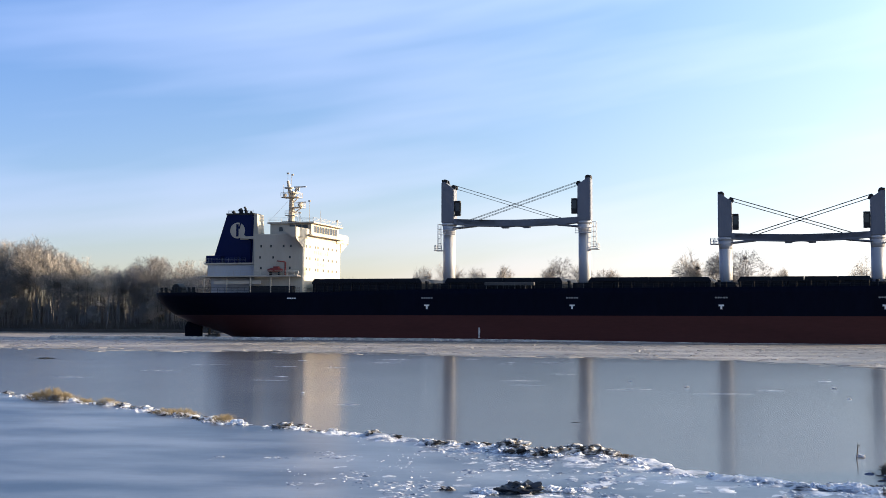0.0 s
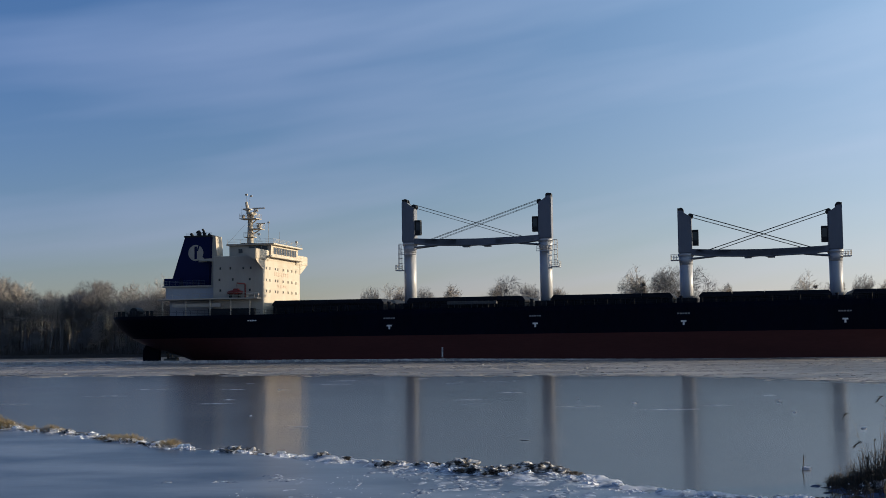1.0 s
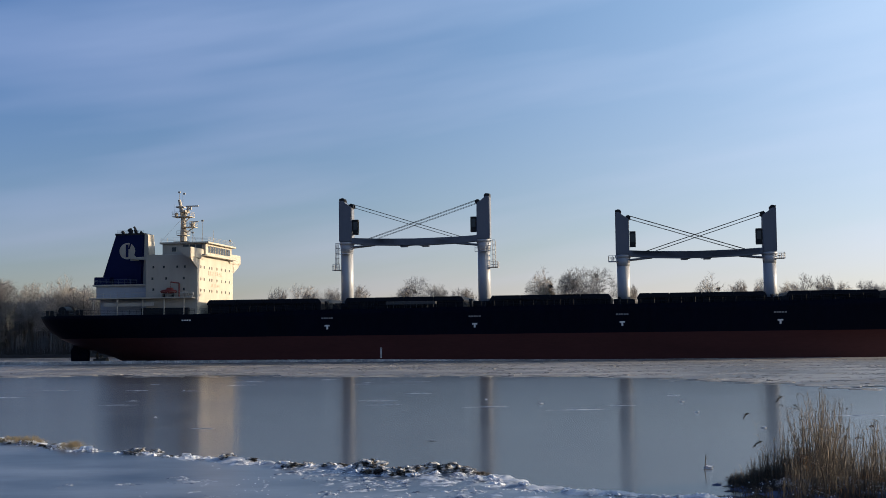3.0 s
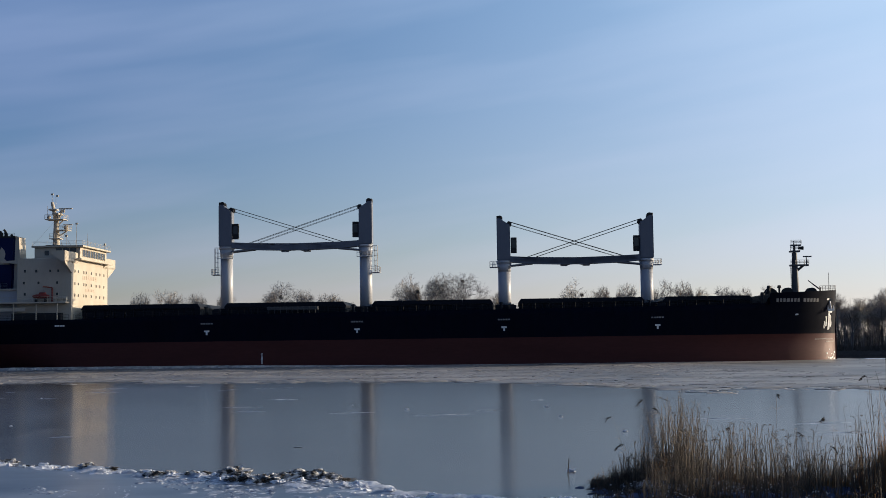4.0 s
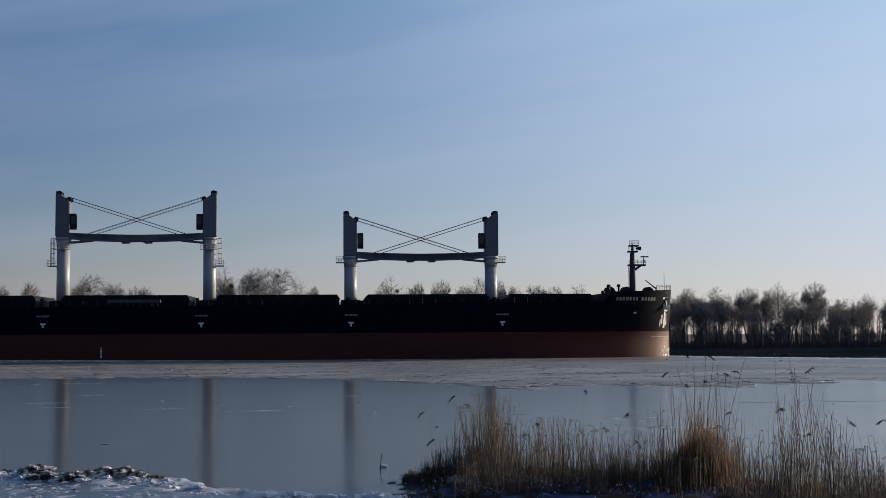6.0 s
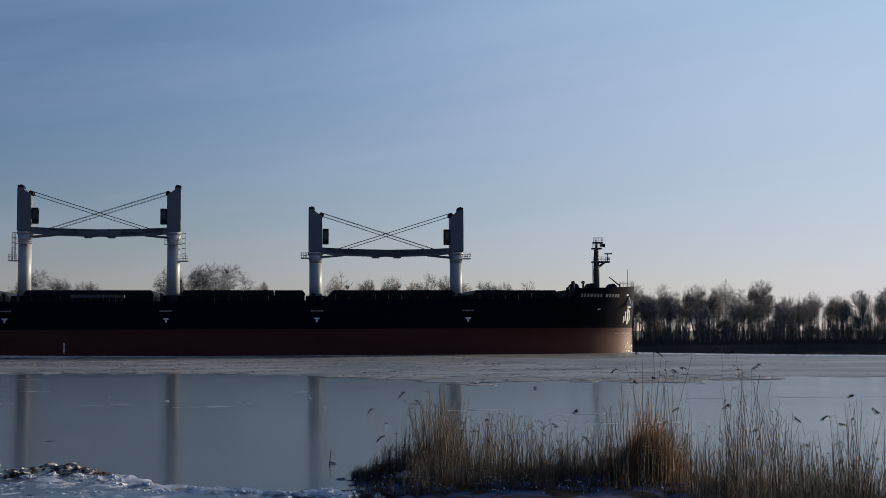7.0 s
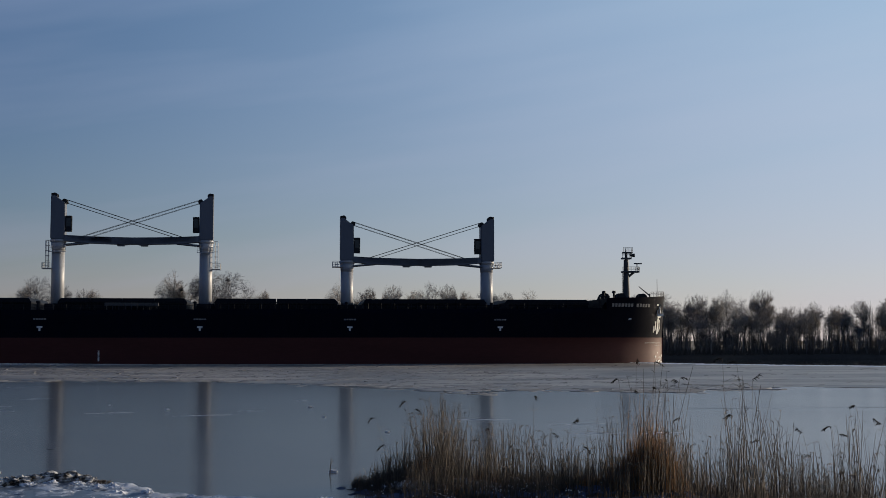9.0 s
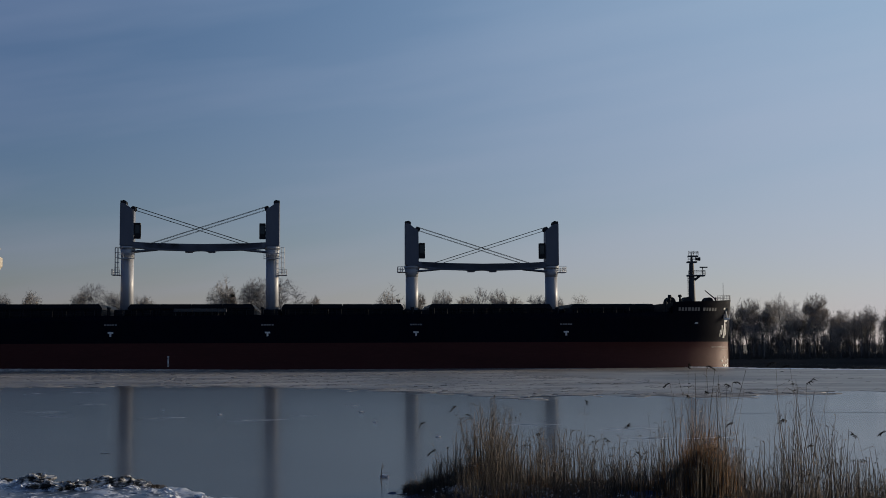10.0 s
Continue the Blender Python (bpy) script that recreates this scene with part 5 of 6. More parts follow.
for i in range(len(edge) - 1):
    for j in range(cols_ - 1):
        a_ = i * cols_ + j
        faces.append((a_, a_ + cols_, a_ + cols_ + 1, a_ + 1))
tagged(raw("shore_ice", verts, faces, SHORE_ICE), "bluish shore ice streaked with frost", "ice", kind="structure")


def bank_height(x, y):
    n1 = noise.fractal((x * 0.55, y * 0.28, 0.0), 0.9, 2.1, 5)
    inside = max(0.0, min(1.0, (x - 6.1) / 1.6)) * max(0.0, min(1.0, (reed_edge(x, y) + 0.7 - y + 0.3 * n1) / 1.6))
    return near_height(x, y) + (0.03 if inside > 0.12 else -0.12)


sheet("reed_bank", np.arange(5.8, 30, 0.2), np.arange(29, 42, 0.16), bank_height, BANK, "littered reed bank, shade put into its dark blue snow patches", "riverbank")


# thin drifts of snow lying on the smooth ice, and a refrozen crack
def drifts():
    rng = random.Random(17)
    V, F = [], []
    for _ in range(30):
        x, y = rng.uniform(-52, 30), rng.uniform(58, 150)
        if abs(x) > 0.55 * y or y > brash_edge(x) - 2 or spit_distance(x, y)[0] > -2:
            continue
        L, w = rng.uniform(0.5, 2.6), rng.uniform(0.05, 0.22)
        turn = rng.gauss(0.05, 0.12)
        b0 = len(V)
        n_ = 14
        for i in range(n_):
            t = 2 * math.pi * i / n_
            k_ = rng.uniform(0.6, 1.1)
            u, v = L * k_ * math.cos(t), w * k_ * math.sin(t)
            V.append((x + u * math.cos(turn) - v * math.sin(turn), y + u * math.sin(turn) + v * math.cos(turn), 0.004))
        V.append((x, y, 0.03))
        F += [(b0 + i, b0 + (i + 1) % n_, b0 + n_) for i in range(n_)]
    tagged(raw("snow_drift", V, F, CRUST), "thin wisps of drifted snow on the smooth ice", "snow", kind="stuff")
    V, F = [], []
    for i in range(60):
        x = 36 + i * 0.75
        y = 79.5 - 0.11 * (x - 36) + 0.9 * noise.noise((x * 0.22, 0, 0)) + 0.25 * noise.noise((x * 0.9, 1, 0))
        w = 0.09 + 0.06 * noise.noise((x * 0.9, 3, 0))
        V += [(x, y - w, 0.004), (x, y + w, 0.004), (x, y, 0.015)]
    for i in range(59):
        a_ = i * 3
        F += [(a_, a_ + 3, a_ + 5, a_ + 2), (a_ + 2, a_ + 5, a_ + 4, a_ + 1)]
    tagged(raw("ice_crack", V, F, CRACK), "dark refrozen crack across the smooth ice", "ice crack")


drifts()
# the bank under and behind the viewpoint
sheet("embankment", np.linspace(-60, 60, 25), np.linspace(-60, 21, 20), lambda x, y: 0.9 + max(0, min(1, (16 - y) / 14)) * 1.9 + 0.15 * noise.noise((x * 0.3, y * 0.3, 0)) - (0.6 if y > 18 else 0), SNOW,
      "snow-covered embankment on the near shore", "riverbank")


def blade(V, F, p, q, w, mid=None):
    """A thin blade as a three-sided spike, bent through mid."""
    p, q = Vector(p), Vector(q)
    mid = (p + q) / 2 if mid is None else Vector(mid)
    b0 = len(V)
    for c, r in ((p, w), (mid, w * 0.7)):
        for t in (0.3, 2.4, 4.5):
            V.append((c.x + r * math.cos(t), c.y + r * math.sin(t), c.z))
    V.append(tuple(q))
    for i in range(3):
        j = (i + 1) % 3
        F.append((b0 + i, b0 + j, b0 + 3 + j, b0 + 3 + i))
        F.append((b0 + 3 + i, b0 + 3 + j, b0 + 6))


def tuft(x, y, size, mat, name, label, category, seed, hump=0.25, wild=0.6):
    """A tussock of dead grass: blades that spring from a low mound and fall outwards."""
    rng = random.Random(seed)
    V, F = [], []
    g0 = max(0.0, near_height(x, y))
    for _ in range(int(300 * size)):
        a_ = rng.random() * 6.28
        r_ = abs(rng.gauss(0, 0.55))
        ux, uy = r_ * math.cos(a_), r_ * math.sin(a_)
        px, py = x + ux * size * 1.3, y + uy * size * 0.8
        z = g0 - 0.03 + 0.6 * hump * math.exp(-1.6 * r_ * r_) * rng.uniform(0.2, 1.0)
        L = rng.uniform(0.4, 1.1) * wild
        b_ = a_ + rng.gauss(0, 0.8)
        out = rng.uniform(0.3, 1.0)
        q = (px + L * math.cos(b_) * out, py + L * math.sin(b_) * out, max(g0, z + L * rng.uniform(-0.9, 0.5) * (0.3 + 0.5 * hump)))
        blade(V, F, (px, py, z - 0.05), q, 0.014, ((px + q[0]) / 2, (py + q[1]) / 2, z + L * 0.35 * (0.4 + hump)))
    ob = raw(name, V, F, mat)
    return tagged(ob, label, category, kind="stuff")


def crumbs():
    """Chips of snow and rime strewn along the spit."""
    rng = random.Random(31)
    V, F = [], []
    made = 0
    while made < 2700:
        t = rng.random() ** 0.8 * (len(SPIT) - 1.001)
        a_, b_ = SPIT[int(t)], SPIT[int(t) + 1]
        k_ = t - int(t)
        near = abs(rng.gauss(0, 0.4)) if rng.random() < 0.7 else rng.uniform(0, 10)
        x = a_[0] + (b_[0] - a_[0]) * k_ - near * 0.45 + rng.gauss(0, 0.2)
        y = a_[1] + (b_[1] - a_[1]) * k_ - near * 0.9
        if noise.noise((x * 0.7, y * 0.4, 2.0)) < (0.12 if near > 1 else -0.1) or (x < -11 and near > 1.6):
            continue
        made += 1
        s_ = rng.uniform(0.015, 0.06) * (2.2 if rng.random() < 0.1 and near < 0.8 else 1)
        z = max(0.0, near_height(x, y)) - 0.01
        b0 = len(V)
        for i in range(4):
            q = i * 1.57 + rng.uniform(-0.5, 0.5)
            V.append((x + s_ * 1.5 * math.cos(q), y + s_ * math.sin(q), z))
        V.append((x + rng.uniform(-s_, s_) * 0.5, y, z + s_ * rng.uniform(0.3, 0.9)))
        F += [(b0 + i, b0 + (i + 1) % 4, b0 + 4) for i in range(4)]
    tagged(raw("snow_crumbs", V, F, SNOW), "white crumbs of snow and rime strewn on the spit", "snow", kind="stuff")
    # rough patches of chips on the near side
    V, F = [], []
    made = 0
    while made < 5200:
        x = rng.uniform(-14, 8)
        y = rng.uniform(30, 46)
        d_, s_ = spit_distance(x, y)
        if not 0 < d_ < 12 or noise.fractal((x * 0.4, y * 0.3, 5.0), 0.8, 2.2, 4) < 0.14 + rng.uniform(-0.05, 0.12) + max(0.0, -4 - x) * 0.03:
            continue
        made += 1
        s_ = rng.uniform(0.02, 0.09) * rng.choice((0.6, 1.0, 1.3))
        z = max(0.0, near_height(x, y)) - 0.01
        b0 = len(V)
        for i in range(5):
            q = i * 1.257 + rng.uniform(-0.4, 0.4)
            k_ = rng.uniform(0.5, 1.2)
            V.append((x + s_ * 2.2 * k_ * math.cos(q), y + s_ * 1.3 * k_ * math.sin(q), z))
        V.append((x + rng.uniform(-s_, s_) * 0.7, y + rng.uniform(-s_, s_) * 0.3, z + s_ * rng.uniform(0.08, 0.5)))
        F += [(b0 + i, b0 + (i + 1) % 5, b0 + 5) for i in range(5)]
    tagged(raw("snow_patch", V, F, CRUST), "rough patches of crusted snow on the shore ice", "snow", kind="stuff")


crumbs()


def clod(x, y, r, seed, mat=None, name="frozen_clod", label="dark frozen mud clod with rime on the ice", h=0.5):
    bm = bmesh.new()
    bmesh.ops.create_icosphere(bm, subdivisions=4, radius=1.0)
    for v in bm.verts:
        k = 1 + 0.7 * noise.noise(v.co * 1.7 + Vector((seed * 3.1, 0, 0))) + 0.45 * noise.noise(v.co * 4.5 + Vector((seed, 5, 0))) + 0.2 * noise.noise(v.co * 10 + Vector((seed, 9, 0)))
        v.co = Vector((v.co.x * r * k * 1.3, v.co.y * r * k * 0.8, v.co.z * r * k * h))
    z = max(0.0, near_height(x, y)) + r * h * 0.25
    bmesh.ops.translate(bm, verts=bm.verts, vec=(x, y, z))
    ob = finish(name, bm, mat or RIMED, None, "", False)
    return tagged(ob, label, "clod" if mat is None else "ice lump")


for i, (x, y, s_, h_) in enumerate(((-32.1, 66.5, 0.85, 0.95), (-31.3, 66.2, 0.7, 0.6), (-33.4, 67.4, 0.6, 0.5), (-27.6, 63.5, 0.55, 0.5), (-22.2, 57.9, 0.5, 0.4), (-21.0, 57.0, 0.45, 0.5), (-18.1, 53.8, 0.5, 0.38), (-29.4, 64.6, 0.35, 0.25))):
    tuft(x, y, s_, GOLD, "grass_tussock", "straw-yellow dead grass tussock on the icy spit", "grass", 100 + i, h_)
    tuft(x + 0.1, y - 0.2, 0.5 * s_, CRUST, "grass_tussock", "rime-covered dead grass on the icy spit", "grass", 130 + i, 0.5 * h_)
    clod(x + 0.3, y + 0.25, 0.45 * s_, 20 + i, None, "frozen_clod", "dark frozen mud clod with rime on the ice", 0.8 * h_)
for i, (x, y, s_, h_) in enumerate(((-3.4, 43.3, 0.5, 0.22), (-2.6, 43.5, 0.45, 0.3), (-1.9, 43.6, 0.5, 0.3), (-1.2, 43.5, 0.4, 0.22), (-4.4, 44.4, 0.35, 0.25), (-0.7, 43.3, 0.35, 0.15))):
    tuft(x, y, s_, REED_DARK if i % 2 else REED, "grass_tussock", "dark matted reed stubble frozen in the spit", "grass", 200 + i, h_, 0.25)
for i, (x, y, r) in enumerate(((-14.8, 51.9, 0.32), (-10.4, 48.8, 0.26), (-7.9, 46.4, 0.2), (-6.9, 46.0, 0.16), (-6.1, 45.6, 0.25), (-5.6, 45.5, 0.15), (-4.5, 44.3, 0.38), (-4.2, 43.2, 0.3), (-3.5, 43.1, 0.42), (-2.9, 43.3, 0.38), (-2.4, 43.5, 0.36), (-1.6, 43.5, 0.4), (-1.1, 43.4, 0.3),
                               (-5.2, 34.0, 0.16), (-26.3, 62.3, 0.25), (-24.9, 61.2, 0.2), (-19.4, 55.2, 0.25))):
    clod(x, y, r, i)
# a dark blue lump stands in for a hole in the ice
clod(-3.2, 33.9, 0.42, 17, CRACK, "ice_block", "dark blue lump in place of a dark hole in the shore ice", 0.5)
for i, (x, y, r) in enumerate(((-7.6, 46.0, 0.3), (-7.2, 45.9, 0.15), (-2.9, 42.7, 0.22), (-2.2, 43.0, 0.2), (-3.8, 42.8, 0.16), (-1.4, 42.9, 0.2), (0.7, 39.4, 0.16), (2.0, 38.2, 0.18), (5.0, 35.9, 0.28), (5.35, 35.7, 0.2), (5.7, 35.6, 0.26), (4.6, 36.1, 0.18), (6.0, 35.5, 0.2), (5.2, 36.2, 0.16),
                               (-4.3, 33.7, 0.22), (-4.0, 33.4, 0.18), (-3.6, 33.8, 0.16), (-2.4, 34.3, 0.22), (-2.0, 34.2, 0.18), (-1.6, 34.6, 0.15), (-14.3, 51.5, 0.2), (-17.3, 53.2, 0.3), (-16.9, 52.9, 0.2), (-20.2, 56.0, 0.22), (-24.2, 60.4, 0.22), (-23.4, 59.6, 0.2), (-26.0, 62.0, 0.2), (-30.3, 65.2, 0.25), (-28.6, 63.9, 0.2), (-34.6, 68.6, 0.25), (-19.0, 54.6, 0.2))):
    clod(x, y, 0.75 * r, 40 + i, SNOW, "snow_lump", "white rimed lump of snow on the ice", 0.6)
rng_heap = random.Random(23)
for i in range(12):
    clod(rng_heap.uniform(4.5, 6.2), rng_heap.gauss(35.8, 0.2), rng_heap.uniform(0.1, 0.22), 340 + i, SNOW if i % 3 else None, "snow_lump" if i % 3 else "frozen_clod", "white rimed lump of snow on the ice" if i % 3 else "small rimed clod of frozen mud on the spit", 0.7)
rng_spit = random.Random(19)
for i in range(36):
    k_ = rng_spit.uniform(0.8, 9.0)
    (xa, ya), (xb, yb) = SPIT[int(k_)], SPIT[int(k_) + 1]
    k_ -= int(k_)
    x, y = xa + (xb - xa) * k_ + rng_spit.gauss(0, 0.35), ya + (yb - ya) * k_ + rng_spit.gauss(0, 0.5)
    if i % 3:
        clod(x, y, rng_spit.uniform(0.1, 0.24), 300 + i, None, "frozen_clod", "small rimed clod of frozen mud on the spit", 0.45)
    else:
        clod(x, y, rng_spit.uniform(0.08, 0.16), 300 + i, SNOW, "snow_lump", "white rimed lump of snow on the ice", 0.5)
rng_ice = random.Random(77)
for i in range(7):
    x, y = rng_ice.uniform(-30, 22), rng_ice.uniform(56, 118)
    clod(x, y, rng_ice.uniform(0.05, 0.11), 70 + i, SNOW, "ice_lump", "small white ice lump lying on smooth ice", 0.7)


# reeds on the near bank
REED_TOPS = [(9.6, 0.3), (11.1, 1.0), (12.4, 2.0), (13.8, 2.95), (15.2, 1.9), (17.0, 1.95), (19.0, 1.9), (20.5, 2.4), (21.7, 2.9), (22.7, 3.6), (23.4, 3.8), (24.3, 3.7), (25.2, 2.9), (25.9, 2.75),
             (27.0, 3.8), (27.6, 3.7), (28.5, 2.9), (29.5, 1.9), (30.2, 1.95), (31.1, 2.5), (32.0, 2.9), (32.9, 2.1), (34.0, 2.3), (38.0, 2.4)]


def reed_top(x, y):
    """How high the reeds reach, over the ice, in the direction of a place on the bank."""
    return lerp_table(math.degrees(math.atan2(x, y)), REED_TOPS)


def bank_place(rng):
    """A place on the reed bank."""
    az = rng.uniform(9.9, 37.5)
    back = lerp_table(az, REED_EDGE)
    y = back - (abs(rng.gauss(0, 0.5)) if az < 12.5 else rng.random() ** 1.2 * 5.5)
    return math.tan(radians(az)) * y, y


def plume(V, F, p, d, size, rng):
    """A drooping seed head of many short spikes."""
    side = Vector((d.x, d.y, 0))
    side = side.normalized() if side.length > 1e-4 else Vector((1, 0, 0))
    for i in range(9):
        t = i / 8
        base = p + Vector(d) * (size * t * 0.7) - Vector((0, 0, size * 0.25 * t * t)) + side * (size * 0.3 * t)
        q = base + side * size * rng.uniform(0.15, 0.4) + Vector((rng.gauss(0, 0.05), rng.gauss(0, 0.05), rng.uniform(-0.12, 0.04))) * size * 2
        blade(V, F, base, q, 0.016 * size / 0.3)


def reed(V, F, x, y, h, rng, leaves=3, head=True, droop=None, lean=(0.0, 0.0)):
    z0 = near_height(x, y) - 0.05
    dx, dy = rng.gauss(lean[0], 0.08) * h, rng.gauss(lean[1], 0.07) * h
    p = Vector((x, y, z0))
    mid = Vector((x + dx * 0.35, y + dy * 0.35, z0 + h * 0.55))
    tip = Vector((x + dx, y + dy, z0 + h))
    w = rng.uniform(0.006, 0.012)
    b0 = len(V)
    for c, r in ((p, w), (mid, w * 0.85), (tip, w * 0.45)):
        for t in (0.3, 2.4, 4.5):
            V.append((c.x + r * math.cos(t), c.y + r * math.sin(t), c.z))
    for s in (0, 3):
        for i in range(3):
            j = (i + 1) % 3
            F.append((b0 + s + i, b0 + s + j, b0 + s + 3 + j, b0 + s + 3 + i))
    for _ in range(leaves):
        k = rng.uniform(0.2, 0.95)
        c = p.lerp(mid, k * 2) if k < 0.5 else mid.lerp(tip, k * 2 - 1)
        a_ = rng.random() * 6.28
        L = rng.uniform(0.15, 0.42)
        q = c + Vector((L * math.cos(a_), L * math.sin(a_), rng.uniform(-0.15, 0.2)))
        blade(V, F, c, q, 0.008, c.lerp(q, 0.45) + Vector((0, 0, 0.07)))
    if head:
        a_ = rng.random() * 6.28 if droop is None else droop
        plume(V, F, tip, Vector((0.5 * math.cos(a_), 0.5 * math.sin(a_), 0.6)), rng.uniform(0.14, 0.26), rng)


# lesser clumps of sedge: place, radius, height
SEDGES = [(9.1, 39.2, 0.55, 1.25), (10.9, 38.8, 0.5, 0.75), (17.8, 33.9, 0.7, 0.8), (14.0, 37.6, 0.5, 0.6), (19.3, 32.6, 0.5, 0.6)]


def reed_bed():
    rng = random.Random(21)
    stands = [bank_place(rng) for _ in range(150)]
    for _ in range(26):
        az, y = rng.gauss(13.7, 0.55), rng.uniform(38.6, 40.8)
        stands.append((math.tan(radians(az)) * y, y))
    for mat, name, label, share in ((REED, "reed_bed", "dry straw-coloured reeds standing on the snowy bank", 0), (REED_DARK, "reed_bed", "grey weathered reed stems standing among the straw", 1)):
        V, F = [], []
        for n_, (cx, cy) in enumerate(stands):
            size = rng.uniform(0.25, 0.7)
            vigour = 0.34 + 0.76 * rng.random() ** 2.2
            lean_x, lean_y = rng.gauss(0, 0.06), rng.gauss(0, 0.05)
            for _ in range(rng.randint(3, 10) + share * rng.randint(2, 11)):
                x, y = cx + rng.gauss(0, size), cy + rng.gauss(0, size)
                if y > reed_edge(x, y) + 0.4:
                    continue
                h = (reed_top(x, y) - 0.1) * min(1.05, vigour * rng.uniform(0.6, 1.15))
                if h > 0.25:
                    reed(V, F, x, y, h, rng, rng.randint(1, 5), rng.random() < 0.35, lean=(lean_x, lean_y))
        tagged(raw(name, V, F, mat), label, "reeds", kind="stuff")
    # short stems filling in below; the dark ones carry the shade at the foot
    for mat, count, low, high, label in ((REED, 280, 0.25, 0.8, "short broken reed stems on the bank"), (REED_DARK, 800, 0.15, 0.62, "short reed stems on the bank, darkened as shade")):
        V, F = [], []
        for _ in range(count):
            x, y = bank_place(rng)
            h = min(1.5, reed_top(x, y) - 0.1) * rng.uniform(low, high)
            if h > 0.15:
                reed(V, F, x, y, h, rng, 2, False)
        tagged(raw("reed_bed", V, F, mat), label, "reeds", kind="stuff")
    # dense golden stand
    V, F = [], []
    for _ in range(3000):
        x, y = rng.gauss(15.45, 0.42) + 0.3 * (rng.random() - 0.3), rng.gauss(36.6, 0.6)
        h = rng.uniform(0.3, 1.0) * 1.85 * max(0.35, 1 - abs(x - 15.5) * 0.55) * (rng.uniform(1.1, 1.9) if rng.random() < 0.2 else 1)
        z0 = near_height(x, y) - 0.05
        q = (x + rng.gauss(0, 0.18), y + rng.gauss(0, 0.18), z0 + h)
        blade(V, F, (x, y, z0), q, 0.01, (x, y, z0 + h * 0.5))
    # low tawny blades all along the foot of the reeds
    for _ in range(2600):
        x, y = bank_place(rng)
        if noise.noise((x * 0.6, y * 0.4, 11.0)) < rng.uniform(-0.3, 0.4):
            continue
        h = rng.uniform(0.15, 0.6)
        z0 = near_height(x, y) - 0.05
        blade(V, F, (x, y, z0), (x + rng.gauss(0, 0.15), y + rng.gauss(0, 0.15), z0 + h), 0.009, (x, y, z0 + h * 0.5))
    for cx, cy, r_, top in SEDGES:
        for _ in range(int(900 * r_)):
            x, y = rng.gauss(cx, 0.55 * r_), rng.gauss(cy, 0.5 * r_)
            h = rng.uniform(0.2, 1.0) * top * max(0.3, 1 - abs(x - cx) / (1.6 * r_))
            z0 = near_height(x, y) - 0.05
            blade(V, F, (x, y, z0), (x + rng.gauss(0, 0.15), y + rng.gauss(0, 0.15), z0 + h), 0.009, (x, y, z0 + h * 0.5))
    tagged(raw("golden_grass", V, F, TAWNY), "dense clump of tawny dead sedge among the reeds", "grass", kind="stuff")
    V, F = [], []
    for _ in range(260):
        x, y = rng.gauss(9.4, 0.9), rng.gauss(38.6, 0.5)
        z0 = near_height(x, y)
        a_ = rng.random() * 6.28
        L = rng.uniform(0.06, 0.22)
        blade(V, F, (x, y, z0), (x + L * math.cos(a_), y + L * math.sin(a_), z0 + L * rng.uniform(0.2, 0.9)), 0.009, (x + L * 0.4 * math.cos(a_), y, z0 + L * 0.7))
    tagged(raw("frosted_grass", V, F, CRUST), "rime-covered grass at the foot of the reeds", "grass", kind="stuff")
    # litter: broken stems at the foot, coloured darker to carry the shade there
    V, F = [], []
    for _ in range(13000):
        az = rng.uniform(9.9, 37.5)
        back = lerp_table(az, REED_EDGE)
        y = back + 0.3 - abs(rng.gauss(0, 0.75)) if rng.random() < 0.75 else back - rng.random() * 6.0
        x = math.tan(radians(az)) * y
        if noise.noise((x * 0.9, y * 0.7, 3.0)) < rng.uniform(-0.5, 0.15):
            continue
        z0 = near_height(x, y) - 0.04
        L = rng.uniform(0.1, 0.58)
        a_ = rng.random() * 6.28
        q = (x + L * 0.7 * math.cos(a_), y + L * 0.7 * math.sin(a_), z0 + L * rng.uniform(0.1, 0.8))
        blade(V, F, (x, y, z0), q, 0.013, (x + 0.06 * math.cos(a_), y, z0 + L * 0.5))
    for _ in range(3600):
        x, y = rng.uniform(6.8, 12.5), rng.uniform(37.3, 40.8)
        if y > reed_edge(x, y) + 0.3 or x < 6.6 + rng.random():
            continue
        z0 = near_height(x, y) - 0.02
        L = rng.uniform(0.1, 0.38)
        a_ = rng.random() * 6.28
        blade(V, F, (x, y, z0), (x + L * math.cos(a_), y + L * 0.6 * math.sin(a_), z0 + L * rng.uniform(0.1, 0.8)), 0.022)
    tagged(raw("reed_litter", V, F, LITTER), "broken reed litter under the stems, darkened as shade", "reeds", kind="stuff")


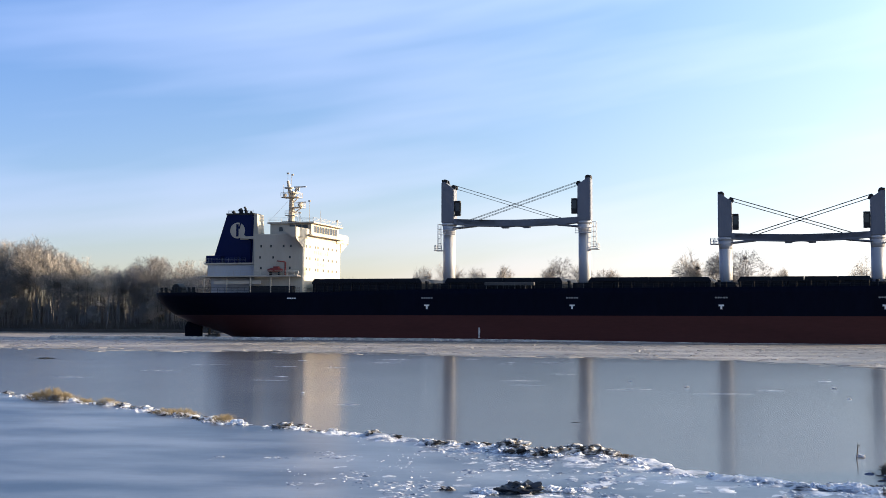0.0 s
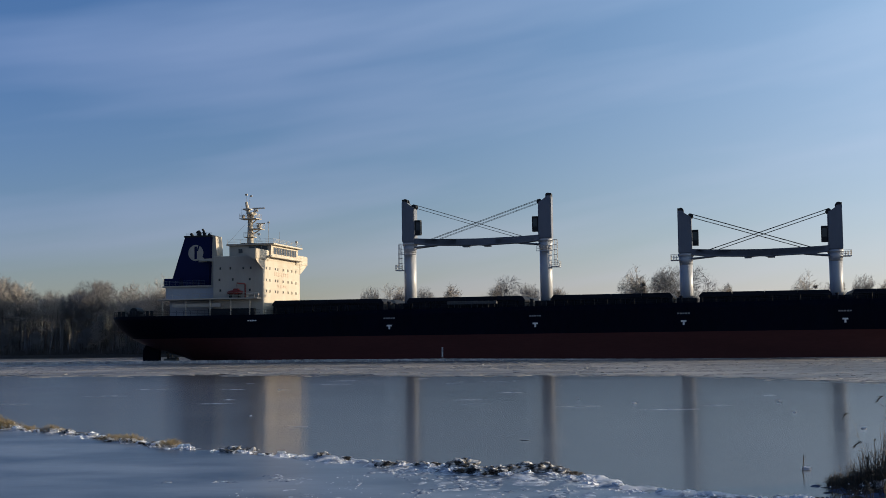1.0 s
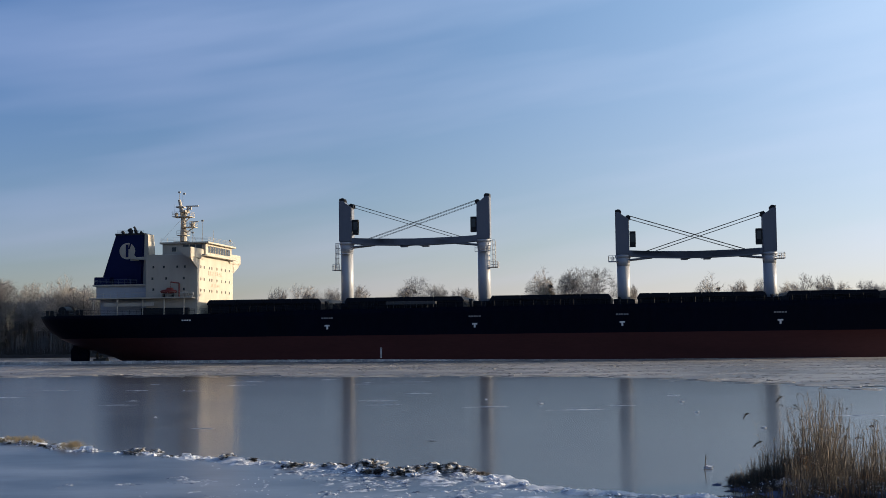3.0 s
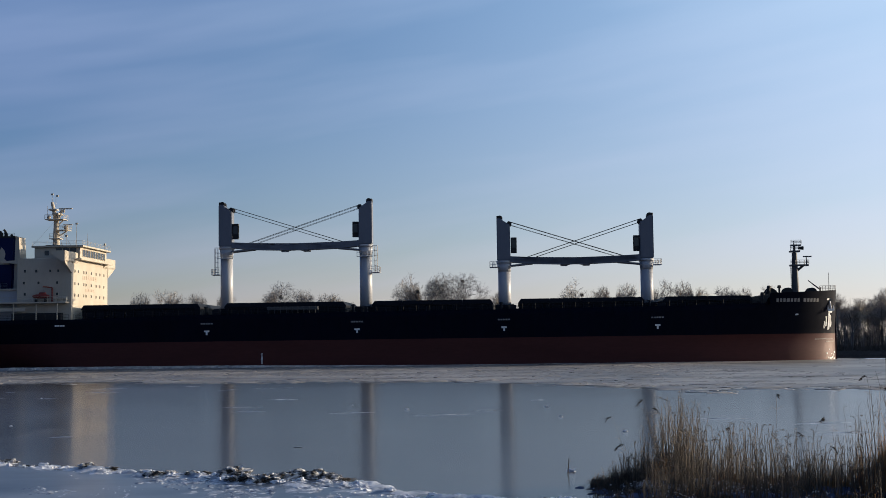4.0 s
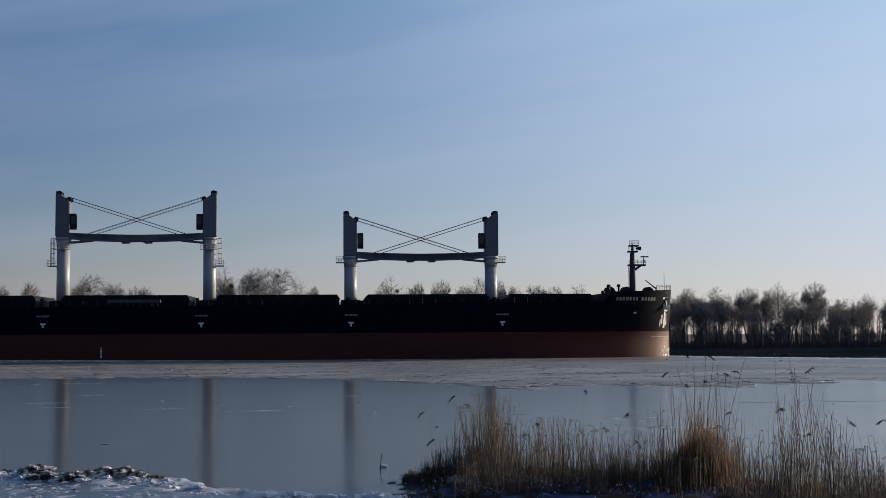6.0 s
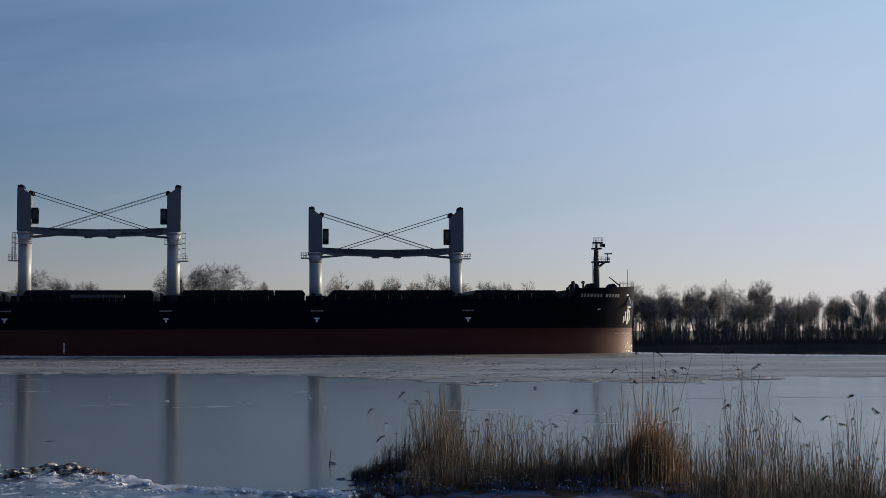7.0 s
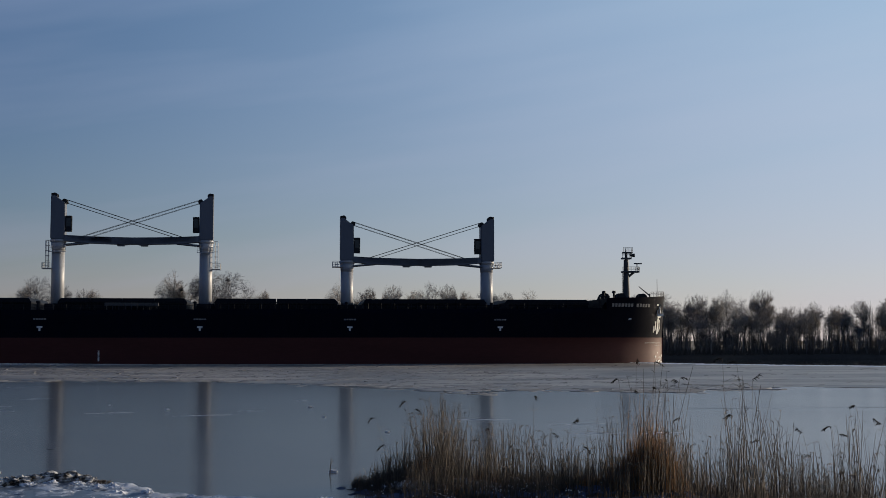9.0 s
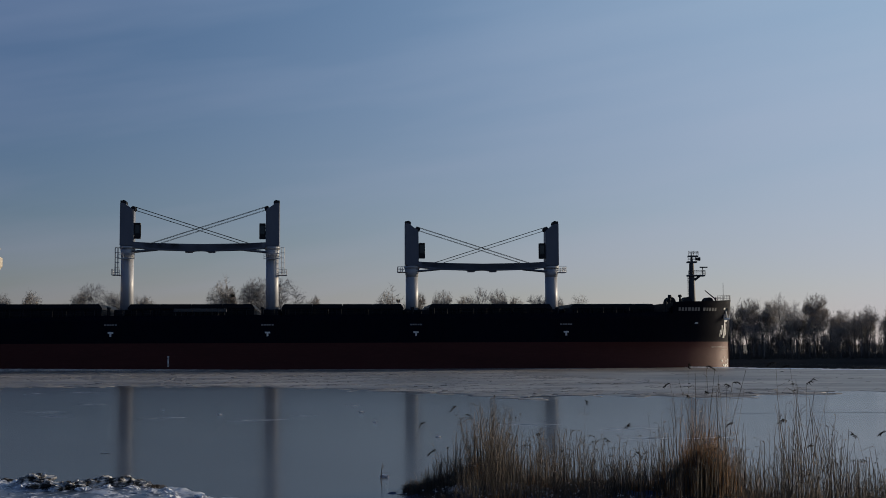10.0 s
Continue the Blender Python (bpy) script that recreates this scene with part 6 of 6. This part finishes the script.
def tall_reed(az, d, top, bend, seed):
    """A single reed whose heavy head stands clear of the bed; bend: how far the head leans, in metres, towards +x."""
    rng = random.Random(seed)
    d = min(d, (lerp_table(az, REED_EDGE) - 0.2) / math.cos(radians(az)))
    x, y = polar(az, d)
    x -= bend + math.copysign(0.12, bend)
    z0 = near_height(x, y) - 0.05
    h = top + 0.06 - z0
    V, F = [], []
    wilt, power = 1.0, rng.uniform(1.2, 3.0)
    pts = [Vector((x + bend * wilt * (k_ / 6) ** power, y, z0 + h * (k_ / 6))) for k_ in range(7)]
    for p, q in zip(pts, pts[1:]):
        b0 = len(V)
        for c in (p, q):
            for t in (0.3, 2.4, 4.5):
                V.append((c.x + 0.004 * math.cos(t), c.y + 0.004 * math.sin(t), c.z))
        F += [(b0 + i, b0 + (i + 1) % 3, b0 + 3 + (i + 1) % 3, b0 + 3 + i) for i in range(3)]
    for _ in range(3):
        k_ = rng.randint(2, 5)
        c = pts[k_]
        L = rng.uniform(0.25, 0.5) * rng.choice((-1, 1))
        blade(V, F, c, c + Vector((L, rng.gauss(0, 0.1), rng.uniform(-0.1, 0.2))), 0.011, c + Vector((L * 0.5, 0, 0.1)))
    stem = raw("reed_stalk", V, F, REED)
    tagged(stem, "single tall dry reed with a dark drooping seed head", "reed", group="tall reeds on the bank")
    V, F = [], []
    s_ = 1 if bend >= 0 else -1
    reach, drop = rng.uniform(0.12, 0.25) * (0.2 if abs(bend) < 0.06 else 1), rng.uniform(-0.05, 0.3)
    for i in range(26):
        t = i / 25
        base = pts[-1] + Vector((s_ * reach * t, 0, 0.10 * t - drop * t * t))
        q = base + Vector((s_ * rng.uniform(0.04, 0.16), rng.gauss(0, 0.05), rng.uniform(-0.10, 0.03)))
        blade(V, F, base, q, 0.017)
    raw("seed_head", V, F, SEED, stem)


def bank_rime():
    """Flecks of rime and snow caught in the litter."""
    rng = random.Random(61)
    V, F = [], []
    for _ in range(1100):
        x, y = (rng.gauss(10.2, 1.2), rng.gauss(37.2, 0.9)) if rng.random() < 0.7 else (rng.uniform(9, 21), rng.uniform(33.5, 37.5))
        if noise.noise((x * 1.1, y * 0.8, 7.0)) < 0.0:
            continue
        z = near_height(x, y) + rng.uniform(0.02, 0.22)
        s_ = rng.uniform(0.008, 0.026)
        b0 = len(V)
        for i in range(4):
            q = i * 1.57 + rng.uniform(-0.5, 0.5)
            V.append((x + s_ * 1.4 * math.cos(q), y + s_ * math.sin(q), z - s_ * 0.4))
        V += [(x, y, z + s_ * rng.uniform(0.4, 1.0)), (x, y, z - s_)]
        for i in range(4):
            F += [(b0 + i, b0 + (i + 1) % 4, b0 + 4), (b0 + (i + 1) % 4, b0 + i, b0 + 5)]
    tagged(raw("snow_crumbs", V, F, SNOW), "flecks of rime caught in the dark reed litter", "snow", kind="stuff")


bank_rime()
reed_bed()
rng_bank = random.Random(71)
for i in range(40):
    x, y = (rng_bank.gauss(9.3, 0.45), rng_bank.gauss(38.7, 0.5)) if i < 22 else (rng_bank.uniform(8.0, 12.5), rng_bank.gauss(38.5, 0.5))
    clod(x, y, rng_bank.uniform(0.08, 0.24), 400 + i, SNOW if i % 2 else None, "snow_lump" if i % 2 else "frozen_clod", "rimed lump of crusted snow among reed stubble" if i % 2 else "rimed clod of frozen mud under the reeds", 0.7)
for i, (az, d, top, bend) in enumerate(((10.7, 41.0, 2.07, -0.4), (12.1, 41.0, 2.59, -0.35), (11.2, 41.0, 1.21, -0.2), (12.8, 41.0, 2.33, 0.3), (15.3, 41.0, 1.35, 0.25), (15.9, 41.0, 1.69, 0.3), (18.1, 41.0, 2.76, 0.03), (20.3, 41.0, 1.16, 0.25),
                                        (21.5, 41.0, 3.30, -0.3), (22.4, 41.0, 2.87, -0.3), (24.5, 41.0, 3.36, 0.35), (24.1, 41.0, 3.23, -0.4), (24.2, 41.0, 2.10, -0.35), (23.7, 41.0, 1.66, -0.3), (23.3, 41.0, 3.05, 0.05), (22.6, 41.0, 3.81, 0.04),
                                        (23.4, 41.0, 3.84, 0.1), (26.0, 37.5, 4.00, -0.08), (26.6, 37.5, 3.90, -0.2), (26.3, 37.5, 2.31, 0.15), (27.5, 37.5, 1.77, -0.25), (27.6, 37.5, 3.46, 0.1), (29.3, 37.5, 2.05, -0.45), (30.5, 37.5, 2.23, -0.15),
                                        (31.1, 37.5, 2.03, 0.1), (31.5, 37.5, 2.79, -0.3), (32.5, 37.5, 2.34, -0.35), (31.0, 37.5, 1.04, -0.2), (31.5, 37.5, 0.99, 0.2), (33.2, 37.5, 1.66, 0.2), (19.8, 41.0, 1.92, 0.3), (18.9, 41.0, 1.48, -0.3))):
    tall_reed(az, d, top, bend, 500 + i)



# a bare stick frozen into the ice, with a rind of snow
bm = bmesh.new()
rod(bm, (6.85, 43.8, -0.05), (6.9, 43.8, 0.55), 0.018, 0.012, 6)
rod(bm, (6.88, 43.8, 0.35), (6.98, 43.85, 0.5), 0.01, 0.006, 5)
stick = finish("stick", bm, REED_DARK)
tagged(stick, "thin dark stick frozen upright in the ice", "stick")
clod(-64.3, 131.4, 0.7, 98, CRACK, "driftwood", "dark piece of driftwood lying on the ice", 0.15)
clod(-3.0, 57.0, 0.14, 97, CRACK, "ice_chip", "dark flat chip of clear ice on the smooth ice", 0.12)
clod(7.1, 44.6, 0.1, 99, SNOW, "ice_lump", "small white ice lump lying on smooth ice", 0.8)


def motions():
    psi = radians(-6.572)
    along = Vector((math.cos(psi), math.sin(psi), 0))
    left = Vector((-math.sin(psi), math.cos(psi), 0))
    start = Vector((-47.0, 248.66, 0)) + left * 14.0
    rows = []
    for t in (0, 1, 2, 3, 4, 5, 6, 7, 8, 9, 10):
        p = start + along * (3.005 * t)
        rows.append((t, pose(p.x, p.y, 0, 0, 0, -6.572)))
    walk(ship, rows)


motions()
